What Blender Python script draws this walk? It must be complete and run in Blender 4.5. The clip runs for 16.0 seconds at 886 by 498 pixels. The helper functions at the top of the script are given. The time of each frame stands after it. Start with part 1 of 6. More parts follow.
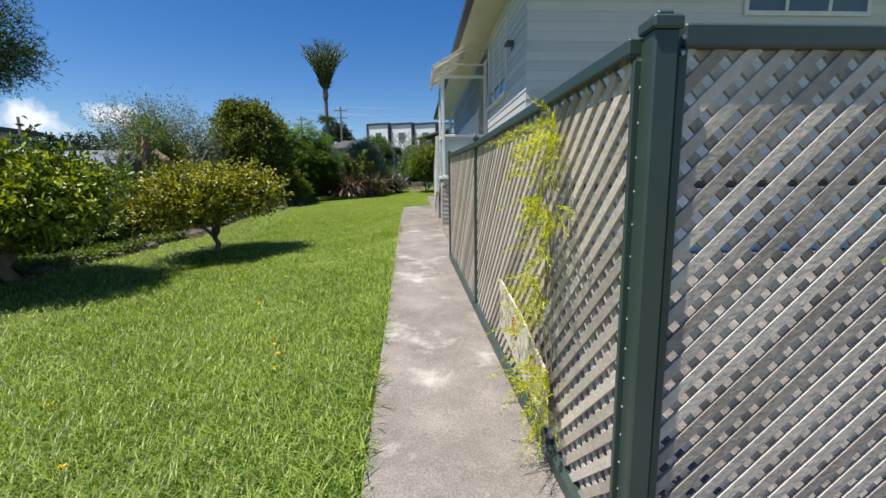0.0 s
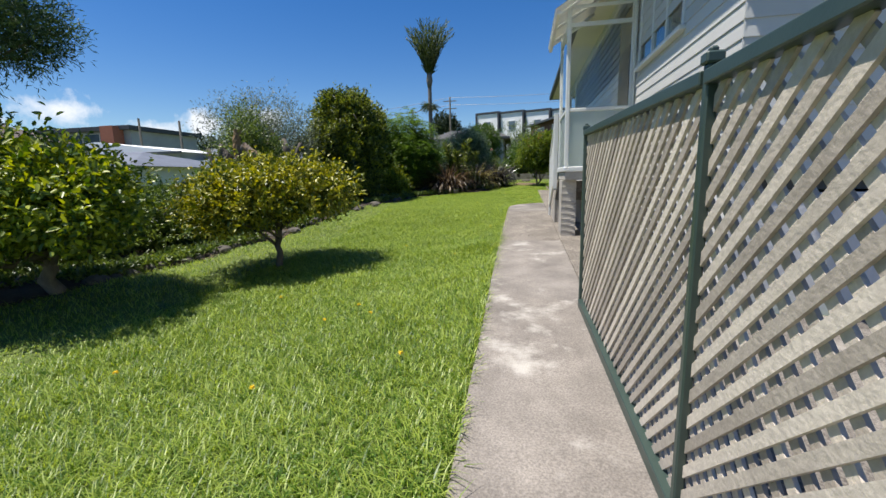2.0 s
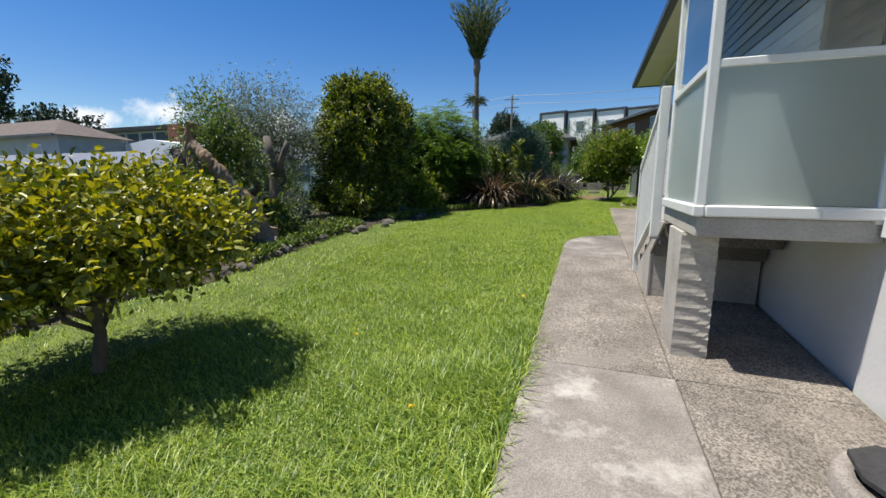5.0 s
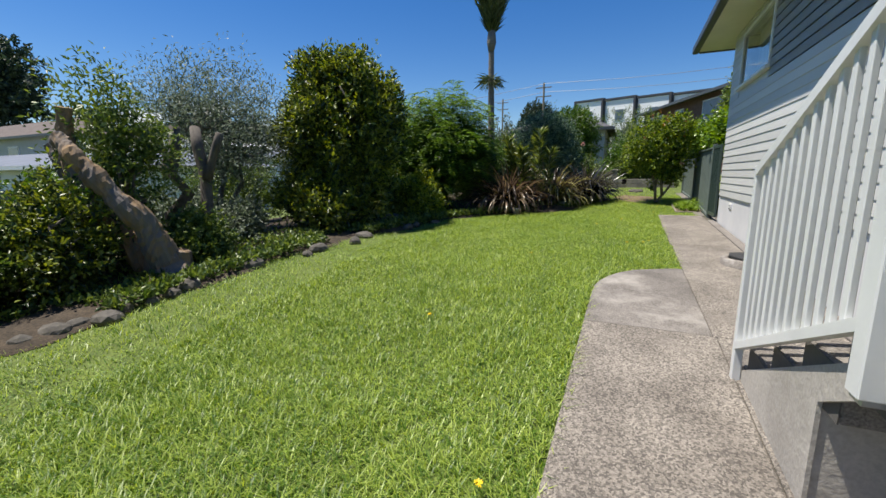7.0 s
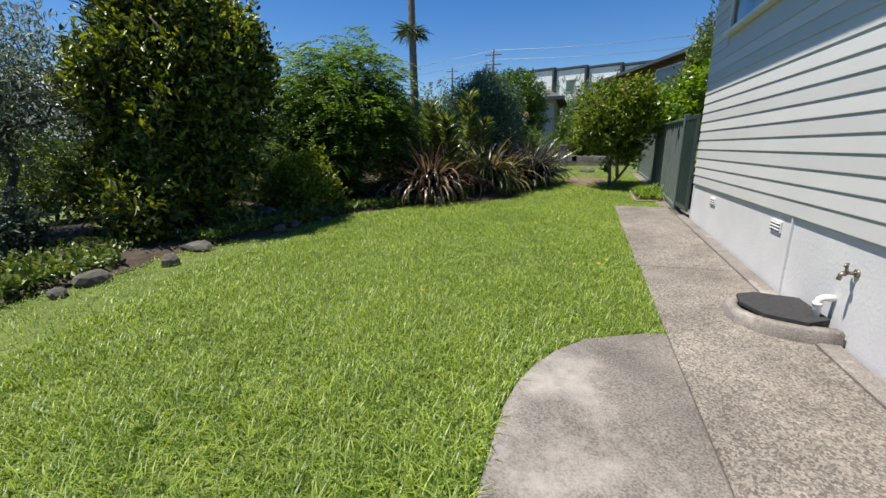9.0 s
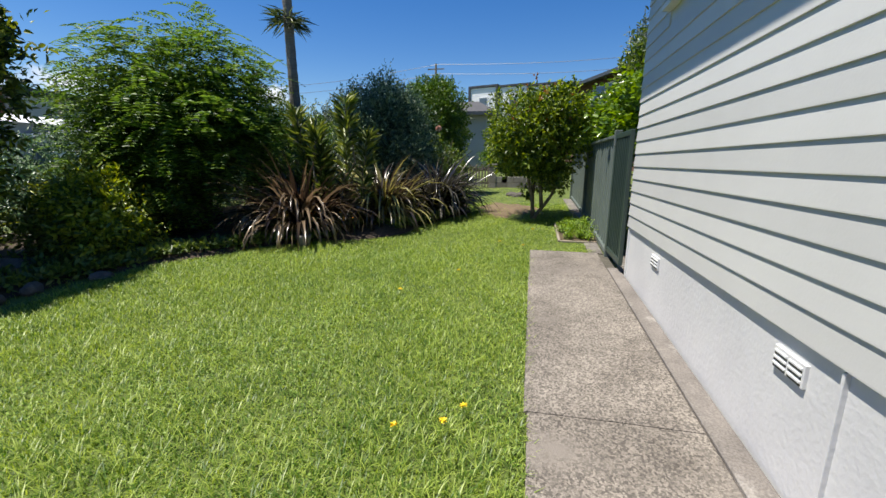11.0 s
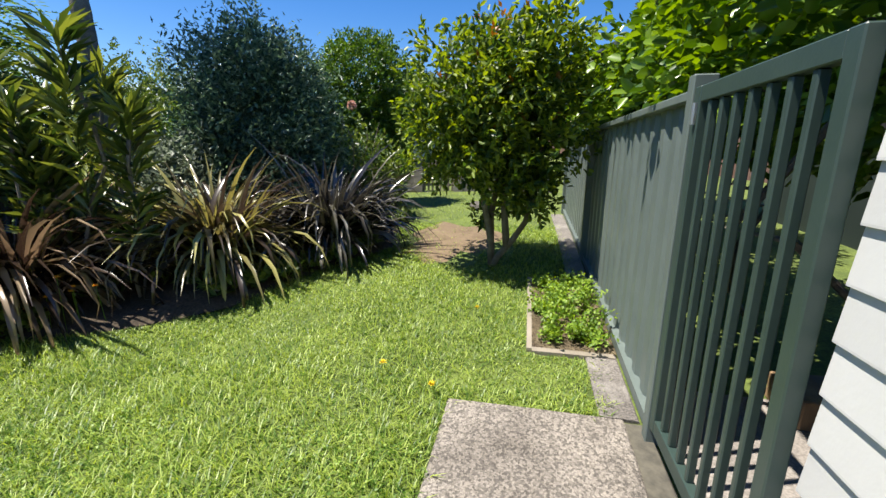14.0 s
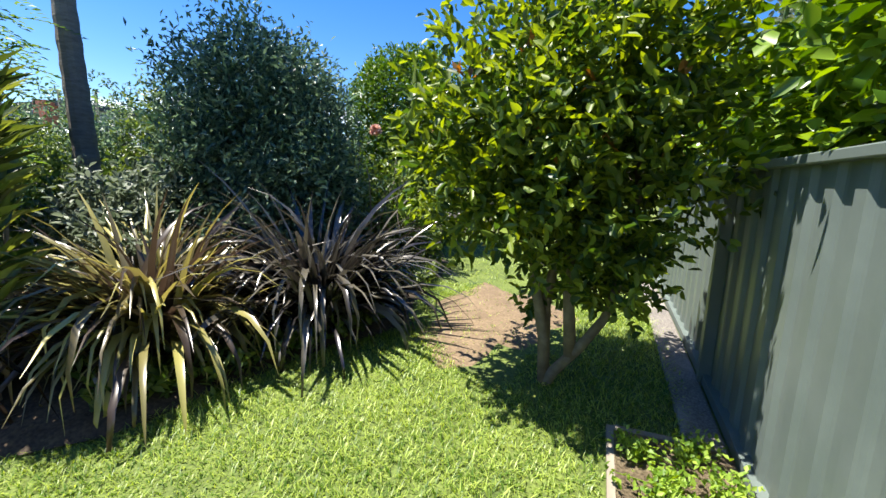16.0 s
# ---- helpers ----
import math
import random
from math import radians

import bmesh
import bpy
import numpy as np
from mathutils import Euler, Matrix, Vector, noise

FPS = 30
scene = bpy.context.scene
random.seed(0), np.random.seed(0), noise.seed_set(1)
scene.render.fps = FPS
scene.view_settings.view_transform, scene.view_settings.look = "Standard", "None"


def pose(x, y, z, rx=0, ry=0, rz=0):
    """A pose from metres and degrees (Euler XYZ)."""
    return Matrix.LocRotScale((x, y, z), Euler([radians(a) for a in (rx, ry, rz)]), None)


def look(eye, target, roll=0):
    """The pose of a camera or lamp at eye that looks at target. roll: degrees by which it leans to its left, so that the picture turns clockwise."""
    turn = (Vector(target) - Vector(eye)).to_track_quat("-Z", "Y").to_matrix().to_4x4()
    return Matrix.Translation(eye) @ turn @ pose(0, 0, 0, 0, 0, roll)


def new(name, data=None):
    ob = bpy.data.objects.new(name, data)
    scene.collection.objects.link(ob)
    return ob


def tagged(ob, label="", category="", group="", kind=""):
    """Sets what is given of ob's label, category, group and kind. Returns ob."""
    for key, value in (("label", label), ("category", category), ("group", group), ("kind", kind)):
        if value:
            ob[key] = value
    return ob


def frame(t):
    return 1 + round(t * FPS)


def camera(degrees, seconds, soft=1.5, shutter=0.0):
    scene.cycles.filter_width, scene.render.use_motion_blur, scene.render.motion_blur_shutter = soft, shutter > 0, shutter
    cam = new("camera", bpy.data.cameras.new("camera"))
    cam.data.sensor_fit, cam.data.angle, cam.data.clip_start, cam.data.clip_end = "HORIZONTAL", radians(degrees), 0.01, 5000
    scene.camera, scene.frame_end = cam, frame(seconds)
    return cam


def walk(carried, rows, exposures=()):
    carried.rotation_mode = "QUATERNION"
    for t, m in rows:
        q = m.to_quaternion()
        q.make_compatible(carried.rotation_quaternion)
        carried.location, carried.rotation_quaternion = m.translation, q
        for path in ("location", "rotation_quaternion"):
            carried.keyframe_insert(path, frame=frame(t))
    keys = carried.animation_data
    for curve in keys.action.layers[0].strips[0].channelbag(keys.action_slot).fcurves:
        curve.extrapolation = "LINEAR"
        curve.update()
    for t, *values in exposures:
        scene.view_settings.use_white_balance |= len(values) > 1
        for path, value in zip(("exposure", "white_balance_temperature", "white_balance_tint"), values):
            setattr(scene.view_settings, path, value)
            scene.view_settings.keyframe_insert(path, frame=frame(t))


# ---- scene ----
cam = camera(94.4, 16.0)
PATH = [
    (0, (-0.117, -0.132, 1.379), (0.011, 1.84, 1.07), -0.9),
    (0.5, (-0.135, 0.356, 1.377), (-0.161, 2.333, 1.078), -1.0),
    (1, (-0.151, 0.935, 1.426), (-0.301, 2.905, 1.114), -1.2),
    (1.5, (-0.135, 1.552, 1.431), (-0.413, 3.506, 1.107), -1.3),
    (2, (-0.112, 2.17, 1.447), (-0.498, 4.102, 1.107), -1.4),
    (2.5, (-0.05, 2.807, 1.499), (-0.514, 4.718, 1.134), -1.0),
    (3, (-0.028, 3.446, 1.525), (-0.538, 5.343, 1.152), -0.7),
    (3.5, (-0.037, 4.065, 1.577), (-0.58, 5.955, 1.212), -0.2),
    (4, (-0.089, 4.663, 1.629), (-0.653, 6.551, 1.283), 0.3),
    (6.5, (-0.178, 8.023, 1.847), (-0.983, 9.822, 1.508), -0.6),
    (7, (-0.232, 8.738, 1.864), (-1.042, 10.531, 1.506), -0.5),
    (7.5, (-0.265, 9.466, 1.873), (-1.046, 11.268, 1.498), -0.3),
    (8, (-0.326, 10.169, 1.902), (-1.047, 11.988, 1.489), -0.3),
    (8.5, (-0.296, 10.841, 1.927), (-0.959, 12.673, 1.477), -0.3),
    (9, (-0.225, 11.527, 1.961), (-0.833, 13.37, 1.478), -0.4),
    (9.5, (-0.049, 12.182, 2.028), (-0.61, 14.038, 1.536), -0.4),
    (12, (0.588, 15.345, 2.089), (0.237, 17.279, 1.715), 0.8),
    (12.5, (0.661, 15.988, 2.12), (0.308, 17.917, 1.726), 0.7),
    (13, (0.719, 16.641, 2.141), (0.355, 18.561, 1.715), 0.5),
    (13.5, (0.765, 17.291, 2.149), (0.396, 19.203, 1.695), 0.3),
    (14, (0.794, 17.898, 2.171), (0.411, 19.806, 1.711), 0.4),
    (14.5, (0.794, 18.48, 2.203), (0.383, 20.386, 1.759), 0.7),
    (15, (0.784, 19.0, 2.244), (0.316, 20.901, 1.836), 1.1),
    (15.5, (0.717, 19.367, 2.263), (0.167, 21.254, 1.889), 1.6),
    (16, (0.708, 19.544, 2.272), (0.017, 21.393, 1.946), 1.9),
]
walk(cam, [(t, look(eye, target, roll)) for t, eye, target, roll in PATH], [(0, 0.65), (4, 0.65), (7, 0.68), (12, 0.76), (13.5, 0.98), (14.5, 1.34), (15, 1.42), (16, 1.62)])

# ---- world, sun ----
SUN_DIR = Vector((0.37, 0.12, -1.0)).normalized()   # the way the light travels
world = bpy.data.worlds.new("sky_world")
scene.world = world
world.use_nodes = True
wn, wl = world.node_tree.nodes, world.node_tree.links
wn.clear()
w_out = wn.new("ShaderNodeOutputWorld")
w_bg = wn.new("ShaderNodeBackground")
sky = wn.new("ShaderNodeTexSky")
sky.sky_type = "NISHITA"
sky.sun_disc = False
sky.sun_elevation = math.asin(-SUN_DIR.z)
sky.sun_rotation = math.atan2(-SUN_DIR.x, -SUN_DIR.y)
sky.altitude, sky.air_density, sky.dust_density, sky.ozone_density = 50, 1.0, 0.25, 2.2
w_bg.inputs[1].default_value = 0.076
# a few low fair-weather clouds over the roofs
w_co = wn.new("ShaderNodeTexCoord")
w_noi = wn.new("ShaderNodeTexNoise")
w_noi.inputs["Scale"].default_value, w_noi.inputs["Detail"].default_value, w_noi.inputs["Roughness"].default_value = 16, 8, 0.62
wl.new(w_co.outputs["Generated"], w_noi.inputs["Vector"])
w_last = None
for cx, cy, cz, cw, ch in ((-0.645, 0.755, 0.118, 0.055, 0.036), (-0.545, 0.825, 0.132, 0.046, 0.032), (-0.785, 0.60, 0.130, 0.075, 0.034), (-0.86, 0.50, 0.110, 0.06, 0.026), (-0.70, 0.70, 0.105, 0.07, 0.026), (0.3, 0.95, 0.13, 0.08, 0.03), (0.75, -0.65, 0.2, 0.15, 0.06)):
    w_sub = wn.new("ShaderNodeVectorMath")
    w_sub.operation = "SUBTRACT"
    w_sub.inputs[1].default_value = (cx, cy, cz)
    w_mul = wn.new("ShaderNodeVectorMath")
    w_mul.operation = "MULTIPLY"
    w_mul.inputs[1].default_value = (1 / cw, 1 / cw, 1 / ch)
    w_len = wn.new("ShaderNodeVectorMath")
    w_len.operation = "LENGTH"
    wl.new(w_co.outputs["Generated"], w_sub.inputs[0])
    wl.new(w_sub.outputs[0], w_mul.inputs[0])
    wl.new(w_mul.outputs[0], w_len.inputs[0])
    if w_last is None:
        w_last = w_len.outputs["Value"]
    else:
        w_min = wn.new("ShaderNodeMath")
        w_min.operation = "MINIMUM"
        wl.new(w_last, w_min.inputs[0])
        wl.new(w_len.outputs["Value"], w_min.inputs[1])
        w_last = w_min.outputs[0]
w_sum = wn.new("ShaderNodeMath")
w_sum.operation = "MULTIPLY_ADD"
w_sum.inputs[1].default_value = 2.6
wl.new(w_noi.outputs[0], w_sum.inputs[0])
wl.new(w_last, w_sum.inputs[2])
w_ramp = wn.new("ShaderNodeValToRGB")
w_ramp.color_ramp.elements[0].position, w_ramp.color_ramp.elements[0].color = 0.40, (1, 1, 1, 1)
w_ramp.color_ramp.elements[1].position, w_ramp.color_ramp.elements[1].color = 0.56, (0, 0, 0, 1)
w_div = wn.new("ShaderNodeMath")
w_div.operation = "MULTIPLY"
w_div.inputs[1].default_value = 0.25
wl.new(w_sum.outputs[0], w_div.inputs[0])
wl.new(w_div.outputs[0], w_ramp.inputs[0])
w_mix = wn.new("ShaderNodeMix")
w_mix.data_type = "RGBA"
w_mix.inputs["B"].default_value = (8.0, 8.4, 9.0, 1)
wl.new(w_ramp.outputs[0], w_mix.inputs["Factor"])
w_hsv = wn.new("ShaderNodeHueSaturation")
w_hsv.inputs["Saturation"].default_value, w_hsv.inputs["Hue"].default_value, w_hsv.inputs["Value"].default_value = 1.40, 0.510, 1.02
wl.new(sky.outputs[0], w_hsv.inputs["Color"])
wl.new(w_hsv.outputs[0], w_mix.inputs["A"])
wl.new(w_mix.outputs["Result"], w_bg.inputs[0])
wl.new(w_bg.outputs[0], w_out.inputs[0])
sun = new("sun", bpy.data.lights.new("sun", "SUN"))
sun.data.energy, sun.data.angle, sun.data.color = 4.6, radians(0.53), (1.0, 0.94, 0.84)
sun.matrix_world = look((0, 0, 30), Vector((0, 0, 30)) + SUN_DIR)

RNG = np.random.default_rng(7)


# ---- materials ----
def mat(name, dark, light, rough=0.7, scale=8.0, bump=0.0, bump_scale=40.0, metal=0.0, island=0.0, obj=0.0, stain=None, stain_scale=1.5,
        stain_range=(0.5, 0.62), transl=0.0, stretch=(1, 1, 1), spec=0.5, fine=None, pebble=None):
    """Two-scale procedural surface: base noise between dark and light, optional stains, bump, per-piece variation, translucency."""
    m = bpy.data.materials.new(name)
    m.use_nodes = True
    n, l = m.node_tree.nodes, m.node_tree.links
    bsdf = n["Principled BSDF"]
    co = n.new("ShaderNodeTexCoord")
    mp = n.new("ShaderNodeMapping")
    mp.inputs["Scale"].default_value = stretch
    l.new(co.outputs["Object"], mp.inputs[0])
    noi = n.new("ShaderNodeTexNoise")
    noi.inputs["Scale"].default_value, noi.inputs["Detail"].default_value, noi.inputs["Roughness"].default_value = scale, 7, 0.65
    l.new(mp.outputs[0], noi.inputs["Vector"])
    ramp = n.new("ShaderNodeValToRGB")
    ramp.color_ramp.elements[0].position, ramp.color_ramp.elements[0].color = 0.3, (*dark, 1)
    ramp.color_ramp.elements[1].position, ramp.color_ramp.elements[1].color = 0.72, (*light, 1)
    fac = noi.outputs[0]
    if island or obj:
        src = n.new("ShaderNodeNewGeometry").outputs["Random Per Island"] if island else n.new("ShaderNodeObjectInfo").outputs["Random"]
        mix = n.new("ShaderNodeMix")
        mix.inputs["Factor"].default_value = island or obj
        l.new(fac, mix.inputs["A"])
        l.new(src, mix.inputs["B"])
        fac = mix.outputs["Result"]
    l.new(fac, ramp.inputs[0])
    col = ramp.outputs[0]
    if fine:
        f_noi = n.new("ShaderNodeTexNoise")
        f_noi.inputs["Scale"].default_value, f_noi.inputs["Detail"].default_value = fine[0], 3
        l.new(co.outputs["Object"], f_noi.inputs["Vector"])
        f_ramp = n.new("ShaderNodeValToRGB")
        f_ramp.color_ramp.elements[0].position, f_ramp.color_ramp.elements[0].color = 0.35, (fine[1],) * 3 + (1,)
        f_ramp.color_ramp.elements[1].position, f_ramp.color_ramp.elements[1].color = 0.65, (fine[2],) * 3 + (1,)
        l.new(f_noi.outputs[0], f_ramp.inputs[0])
        mul = n.new("ShaderNodeMix")
        mul.data_type, mul.blend_type = "RGBA", "MULTIPLY"
        mul.inputs["Factor"].default_value = 1.0
        l.new(col, mul.inputs["A"])
        l.new(f_ramp.outputs[0], mul.inputs["B"])
        col = mul.outputs["Result"]
    if pebble:
        # exposed stones: each cell of its own tone in a darker, duller matrix
        p_vor = n.new("ShaderNodeTexVoronoi")
        p_vor.inputs["Scale"].default_value = pebble
        l.new(co.outputs["Object"], p_vor.inputs["Vector"])
        p_bw = n.new("ShaderNodeRGBToBW")
        l.new(p_vor.outputs["Color"], p_bw.inputs[0])
        p_ramp = n.new("ShaderNodeValToRGB")
        p_ramp.color_ramp.elements[0].position, p_ramp.color_ramp.elements[0].color = 0.25, (0.56, 0.55, 0.54, 1)
        p_ramp.color_ramp.elements[1].position, p_ramp.color_ramp.elements[1].color = 0.75, (1.46, 1.44, 1.40, 1)
        l.new(p_bw.outputs[0], p_ramp.inputs[0])
        p_mul = n.new("ShaderNodeMix")
        p_mul.data_type, p_mul.blend_type = "RGBA", "MULTIPLY"
        p_mul.inputs["Factor"].default_value = 1.0
        l.new(col, p_mul.inputs["A"])
        l.new(p_ramp.outputs[0], p_mul.inputs["B"])
        col = p_mul.outputs["Result"]
    if stain:
        s_noi = n.new("ShaderNodeTexNoise")
        s_noi.inputs["Scale"].default_value, s_noi.inputs["Detail"].default_value, s_noi.inputs["Roughness"].default_value = stain_scale, 9, 0.7
        l.new(mp.outputs[0], s_noi.inputs["Vector"])
        s_ramp = n.new("ShaderNodeValToRGB")
        s_ramp.color_ramp.elements[0].position, s_ramp.color_ramp.elements[1].position = stain_range
        l.new(s_noi.outputs[0], s_ramp.inputs[0])
        mix2 = n.new("ShaderNodeMix")
        mix2.data_type = "RGBA"
        mix2.inputs["B"].default_value = (*stain, 1)
        l.new(s_ramp.outputs[0], mix2.inputs["Factor"])
        l.new(col, mix2.inputs["A"])
        col = mix2.outputs["Result"]
    l.new(col, bsdf.inputs["Base Color"])
    bsdf.inputs["Roughness"].default_value, bsdf.inputs["Metallic"].default_value = rough, metal
    bsdf.inputs["Specular IOR Level"].default_value = spec
    if bump:
        b_noi = n.new("ShaderNodeTexNoise")
        b_noi.inputs["Scale"].default_value, b_noi.inputs["Detail"].default_value = bump_scale, 5
        l.new(mp.outputs[0], b_noi.inputs["Vector"])
        b = n.new("ShaderNodeBump")
        b.inputs["Strength"].default_value, b.inputs["Distance"].default_value = bump, 0.01
        l.new(b_noi.outputs[0], b.inputs["Height"])
        l.new(b.outputs[0], bsdf.inputs["Normal"])
    if transl:
        tr = n.new("ShaderNodeBsdfTranslucent")
        ms = n.new("ShaderNodeMixShader")
        ms.inputs[0].default_value = transl
        br = n.new("ShaderNodeHueSaturation")
        br.inputs["Value"].default_value, br.inputs["Hue"].default_value, br.inputs["Saturation"].default_value = 1.7, 0.485, 1.15
        l.new(col, br.inputs["Color"])
        l.new(br.outputs[0], tr.inputs[0])
        l.new(bsdf.outputs[0], ms.inputs[1])
        l.new(tr.outputs[0], ms.inputs[2])
        l.new(ms.outputs[0], n["Material Output"].inputs[0])
    return m


def glass_mat(name, color, rough, clear=1.0):
    m = bpy.data.materials.new(name)
    m.use_nodes = True
    b = m.node_tree.nodes["Principled BSDF"]
    b.inputs["Base Color"].default_value = (*color, 1)
    b.inputs["Roughness"].default_value, b.inputs["Transmission Weight"].default_value, b.inputs["IOR"].default_value = rough, clear, 1.45
    return m


M_SOIL = mat("ground_earth", (0.060, 0.090, 0.018), (0.15, 0.195, 0.035), 0.95, 3.0, 0.6, 30, fine=(60, 0.6, 1.2))
M_BED = mat("bed_soil", (0.03, 0.022, 0.014), (0.085, 0.062, 0.04), 0.95, 6, 0.8, 25, fine=(50, 0.6, 1.3))
M_GRASS = mat("grass_blades", (0.060, 0.138, 0.010), (0.38, 0.47, 0.095), 0.42, 0.9, island=0.62, transl=0.36, spec=0.5)
M_CONC = mat("path_concrete", (0.14, 0.125, 0.112), (0.30, 0.27, 0.242), 0.9, 2.6, 0.6, 90, stain=(0.45, 0.425, 0.39), stain_scale=2.1, stain_range=(0.55, 0.70), fine=(95, 0.74, 1.18), obj=0.15)
M_CONC_D = mat("weathered_concrete", (0.12, 0.107, 0.096), (0.25, 0.226, 0.202), 0.9, 1.6, 0.5, 110, stain=(0.34, 0.315, 0.285), stain_scale=1.3, stain_range=(0.52, 0.70), fine=(85, 0.55, 1.25))
M_AGG = mat("exposed_aggregate", (0.130, 0.115, 0.100), (0.27, 0.244, 0.215), 0.92, 2.0, 0.8, 130, stain=(0.22, 0.195, 0.17), stain_scale=1.3, stain_range=(0.55, 0.72), fine=(160, 0.75, 1.2), pebble=95)
M_JOINT = mat("joint_dirt", (0.06, 0.056, 0.045), (0.13, 0.118, 0.09), 1.0, 20)
M_BOARD = mat("weatherboard_paint", (0.50, 0.50, 0.49), (0.60, 0.60, 0.585), 0.5, 1.2, 0.06, 60, obj=0.5)
M_BASE = mat("painted_foundation", (0.57, 0.57, 0.58), (0.67, 0.67, 0.67), 0.7, 1.3, 0.25, 35, stain=(0.50, 0.48, 0.45), stain_scale=0.9, stain_range=(0.66, 0.86))
M_TRIM = mat("white_trim_paint", (0.62, 0.63, 0.62), (0.72, 0.73, 0.72), 0.4, 3, 0.05, 50, stain=(0.5, 0.48, 0.42), stain_scale=5, stain_range=(0.7, 0.85))
M_SOFFIT = mat("cream_soffit", (0.62, 0.60, 0.47), (0.70, 0.68, 0.55), 0.6, 2)
M_GUTTER = mat("dark_gutter", (0.045, 0.052, 0.055), (0.075, 0.082, 0.085), 0.45, 4)
M_ROOF = mat("roof_tiles", (0.05, 0.05, 0.052), (0.10, 0.098, 0.095), 0.8, 6, 0.4, 20)
M_DARK = mat("dark_room", (0.10, 0.095, 0.09), (0.15, 0.145, 0.14), 0.9, 3)
M_CURTAIN = mat("pale_curtain", (0.5, 0.52, 0.52), (0.66, 0.68, 0.68), 0.9, 4, stretch=(1, 6, 1))
M_PLASTER = mat("rough_cement_plaster", (0.32, 0.295, 0.262), (0.48, 0.45, 0.405), 0.95, 2.5, 0.45, 30, fine=(60, 0.9, 1.06))
M_GPAINT = mat("green_powdercoat", (0.030, 0.052, 0.045), (0.045, 0.07, 0.06), 0.42, 3, 0.05, 90)
M_LATH = mat("weathered_lath", (0.31, 0.272, 0.232), (0.58, 0.52, 0.445), 0.85, 3, 0.35, 60, obj=0.5, fine=(45, 0.9, 1.06))
M_CORR = mat("green_steel_fence", (0.105, 0.132, 0.122), (0.14, 0.17, 0.158), 0.45, 3, 0.04, 60, stain=(0.18, 0.20, 0.185), stain_scale=7, stain_range=(0.68, 0.82))
M_GALV = mat("galvanised_steel", (0.35, 0.37, 0.38), (0.5, 0.52, 0.53), 0.4, 10, metal=0.8)
M_BRASS = mat("old_brass", (0.20, 0.18, 0.14), (0.34, 0.31, 0.26), 0.4, 20, metal=0.8)
M_PVC = mat("white_pvc", (0.70, 0.70, 0.68), (0.80, 0.80, 0.78), 0.35, 8)
M_MAT = mat("black_mat", (0.022, 0.022, 0.023), (0.05, 0.05, 0.052), 0.95, 30, 0.6, 200)
M_BARK = mat("grey_bark", (0.10, 0.085, 0.068), (0.23, 0.20, 0.165), 0.95, 14, 1.0, 40, stretch=(1, 1, 0.35))
M_STEM = mat("pale_stem_bark", (0.10, 0.08, 0.055), (0.24, 0.195, 0.135), 0.85, 12, 0.5, 40)
M_DEADBARK = mat("dead_grey_bark", (0.06, 0.052, 0.044), (0.15, 0.13, 0.11), 0.95, 9, 1.0, 30, stretch=(1, 1, 0.35))
M_STUMP = mat("stripped_wood", (0.10, 0.065, 0.038), (0.38, 0.25, 0.13), 0.9, 6, 1.0, 18, stretch=(1, 1, 0.3), stain=(0.16, 0.14, 0.125), stain_scale=2.5, stain_range=(0.48, 0.6))
M_PALMT = mat("palm_trunk", (0.12, 0.105, 0.09), (0.24, 0.215, 0.185), 0.9, 10, 0.8, 25, stretch=(1, 1, 4))
M_ROCK = mat("volcanic_rock", (0.05, 0.045, 0.038), (0.16, 0.145, 0.125), 0.95, 5, 1.0, 18)
M_TIMBER = mat("grey_timber", (0.16, 0.135, 0.105), (0.30, 0.26, 0.205), 0.9, 6, 0.6, 40, stretch=(1, 0.2, 1))
M_BLOCK = mat("concrete_block", (0.20, 0.18, 0.16), (0.33, 0.30, 0.27), 0.92, 6, 0.6, 40, obj=0.3)
M_WHITEWALL = mat("white_wall", (0.78, 0.79, 0.80), (0.86, 0.87, 0.88), 0.7, 0.5)
M_GREYWALL = mat("grey_cladding", (0.30, 0.31, 0.32), (0.40, 0.41, 0.42), 0.7, 0.5)
M_CHAR = mat("charcoal_cladding", (0.035, 0.04, 0.05), (0.06, 0.066, 0.078), 0.7, 0.5)
M_BRICK = mat("brown_brick", (0.10, 0.055, 0.042), (0.19, 0.11, 0.085), 0.9, 5, 0.4, 20)
M_RED = mat("red_brick", (0.26, 0.09, 0.06), (0.36, 0.14, 0.09), 0.9, 8)
M_TINROOF = mat("pale_tin_roof", (0.10, 0.115, 0.15), (0.16, 0.18, 0.225), 0.75, 1)
M_BROWNROOF = mat("brown_tile_roof", (0.075, 0.058, 0.05), (0.15, 0.12, 0.105), 0.85, 3, 0.4, 8)
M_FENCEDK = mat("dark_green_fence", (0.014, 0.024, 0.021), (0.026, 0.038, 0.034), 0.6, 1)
M_WINDK = glass_mat("window_glass", (0.85, 0.9, 0.9), 0.02)
M_FROST = glass_mat("frosted_glass", (0.62, 0.71, 0.69), 0.42, 0.8)
M_FARGLASS = mat("far_window", (0.08, 0.11, 0.14), (0.14, 0.18, 0.22), 0.1, 1)
M_POLY = glass_mat("translucent_sheet", (0.85, 0.83, 0.72), 0.5, 0.6)
M_YEL = mat("yellow_petal", (0.75, 0.52, 0.01), (0.85, 0.66, 0.02), 0.6, 30)
M_ORANGE = mat("orange_petal", (0.75, 0.32, 0.01), (0.85, 0.42, 0.02), 0.6, 30)
M_PINK = mat("faded_rose_petal", (0.60, 0.36, 0.28), (0.75, 0.52, 0.42), 0.6, 30, transl=0.2)
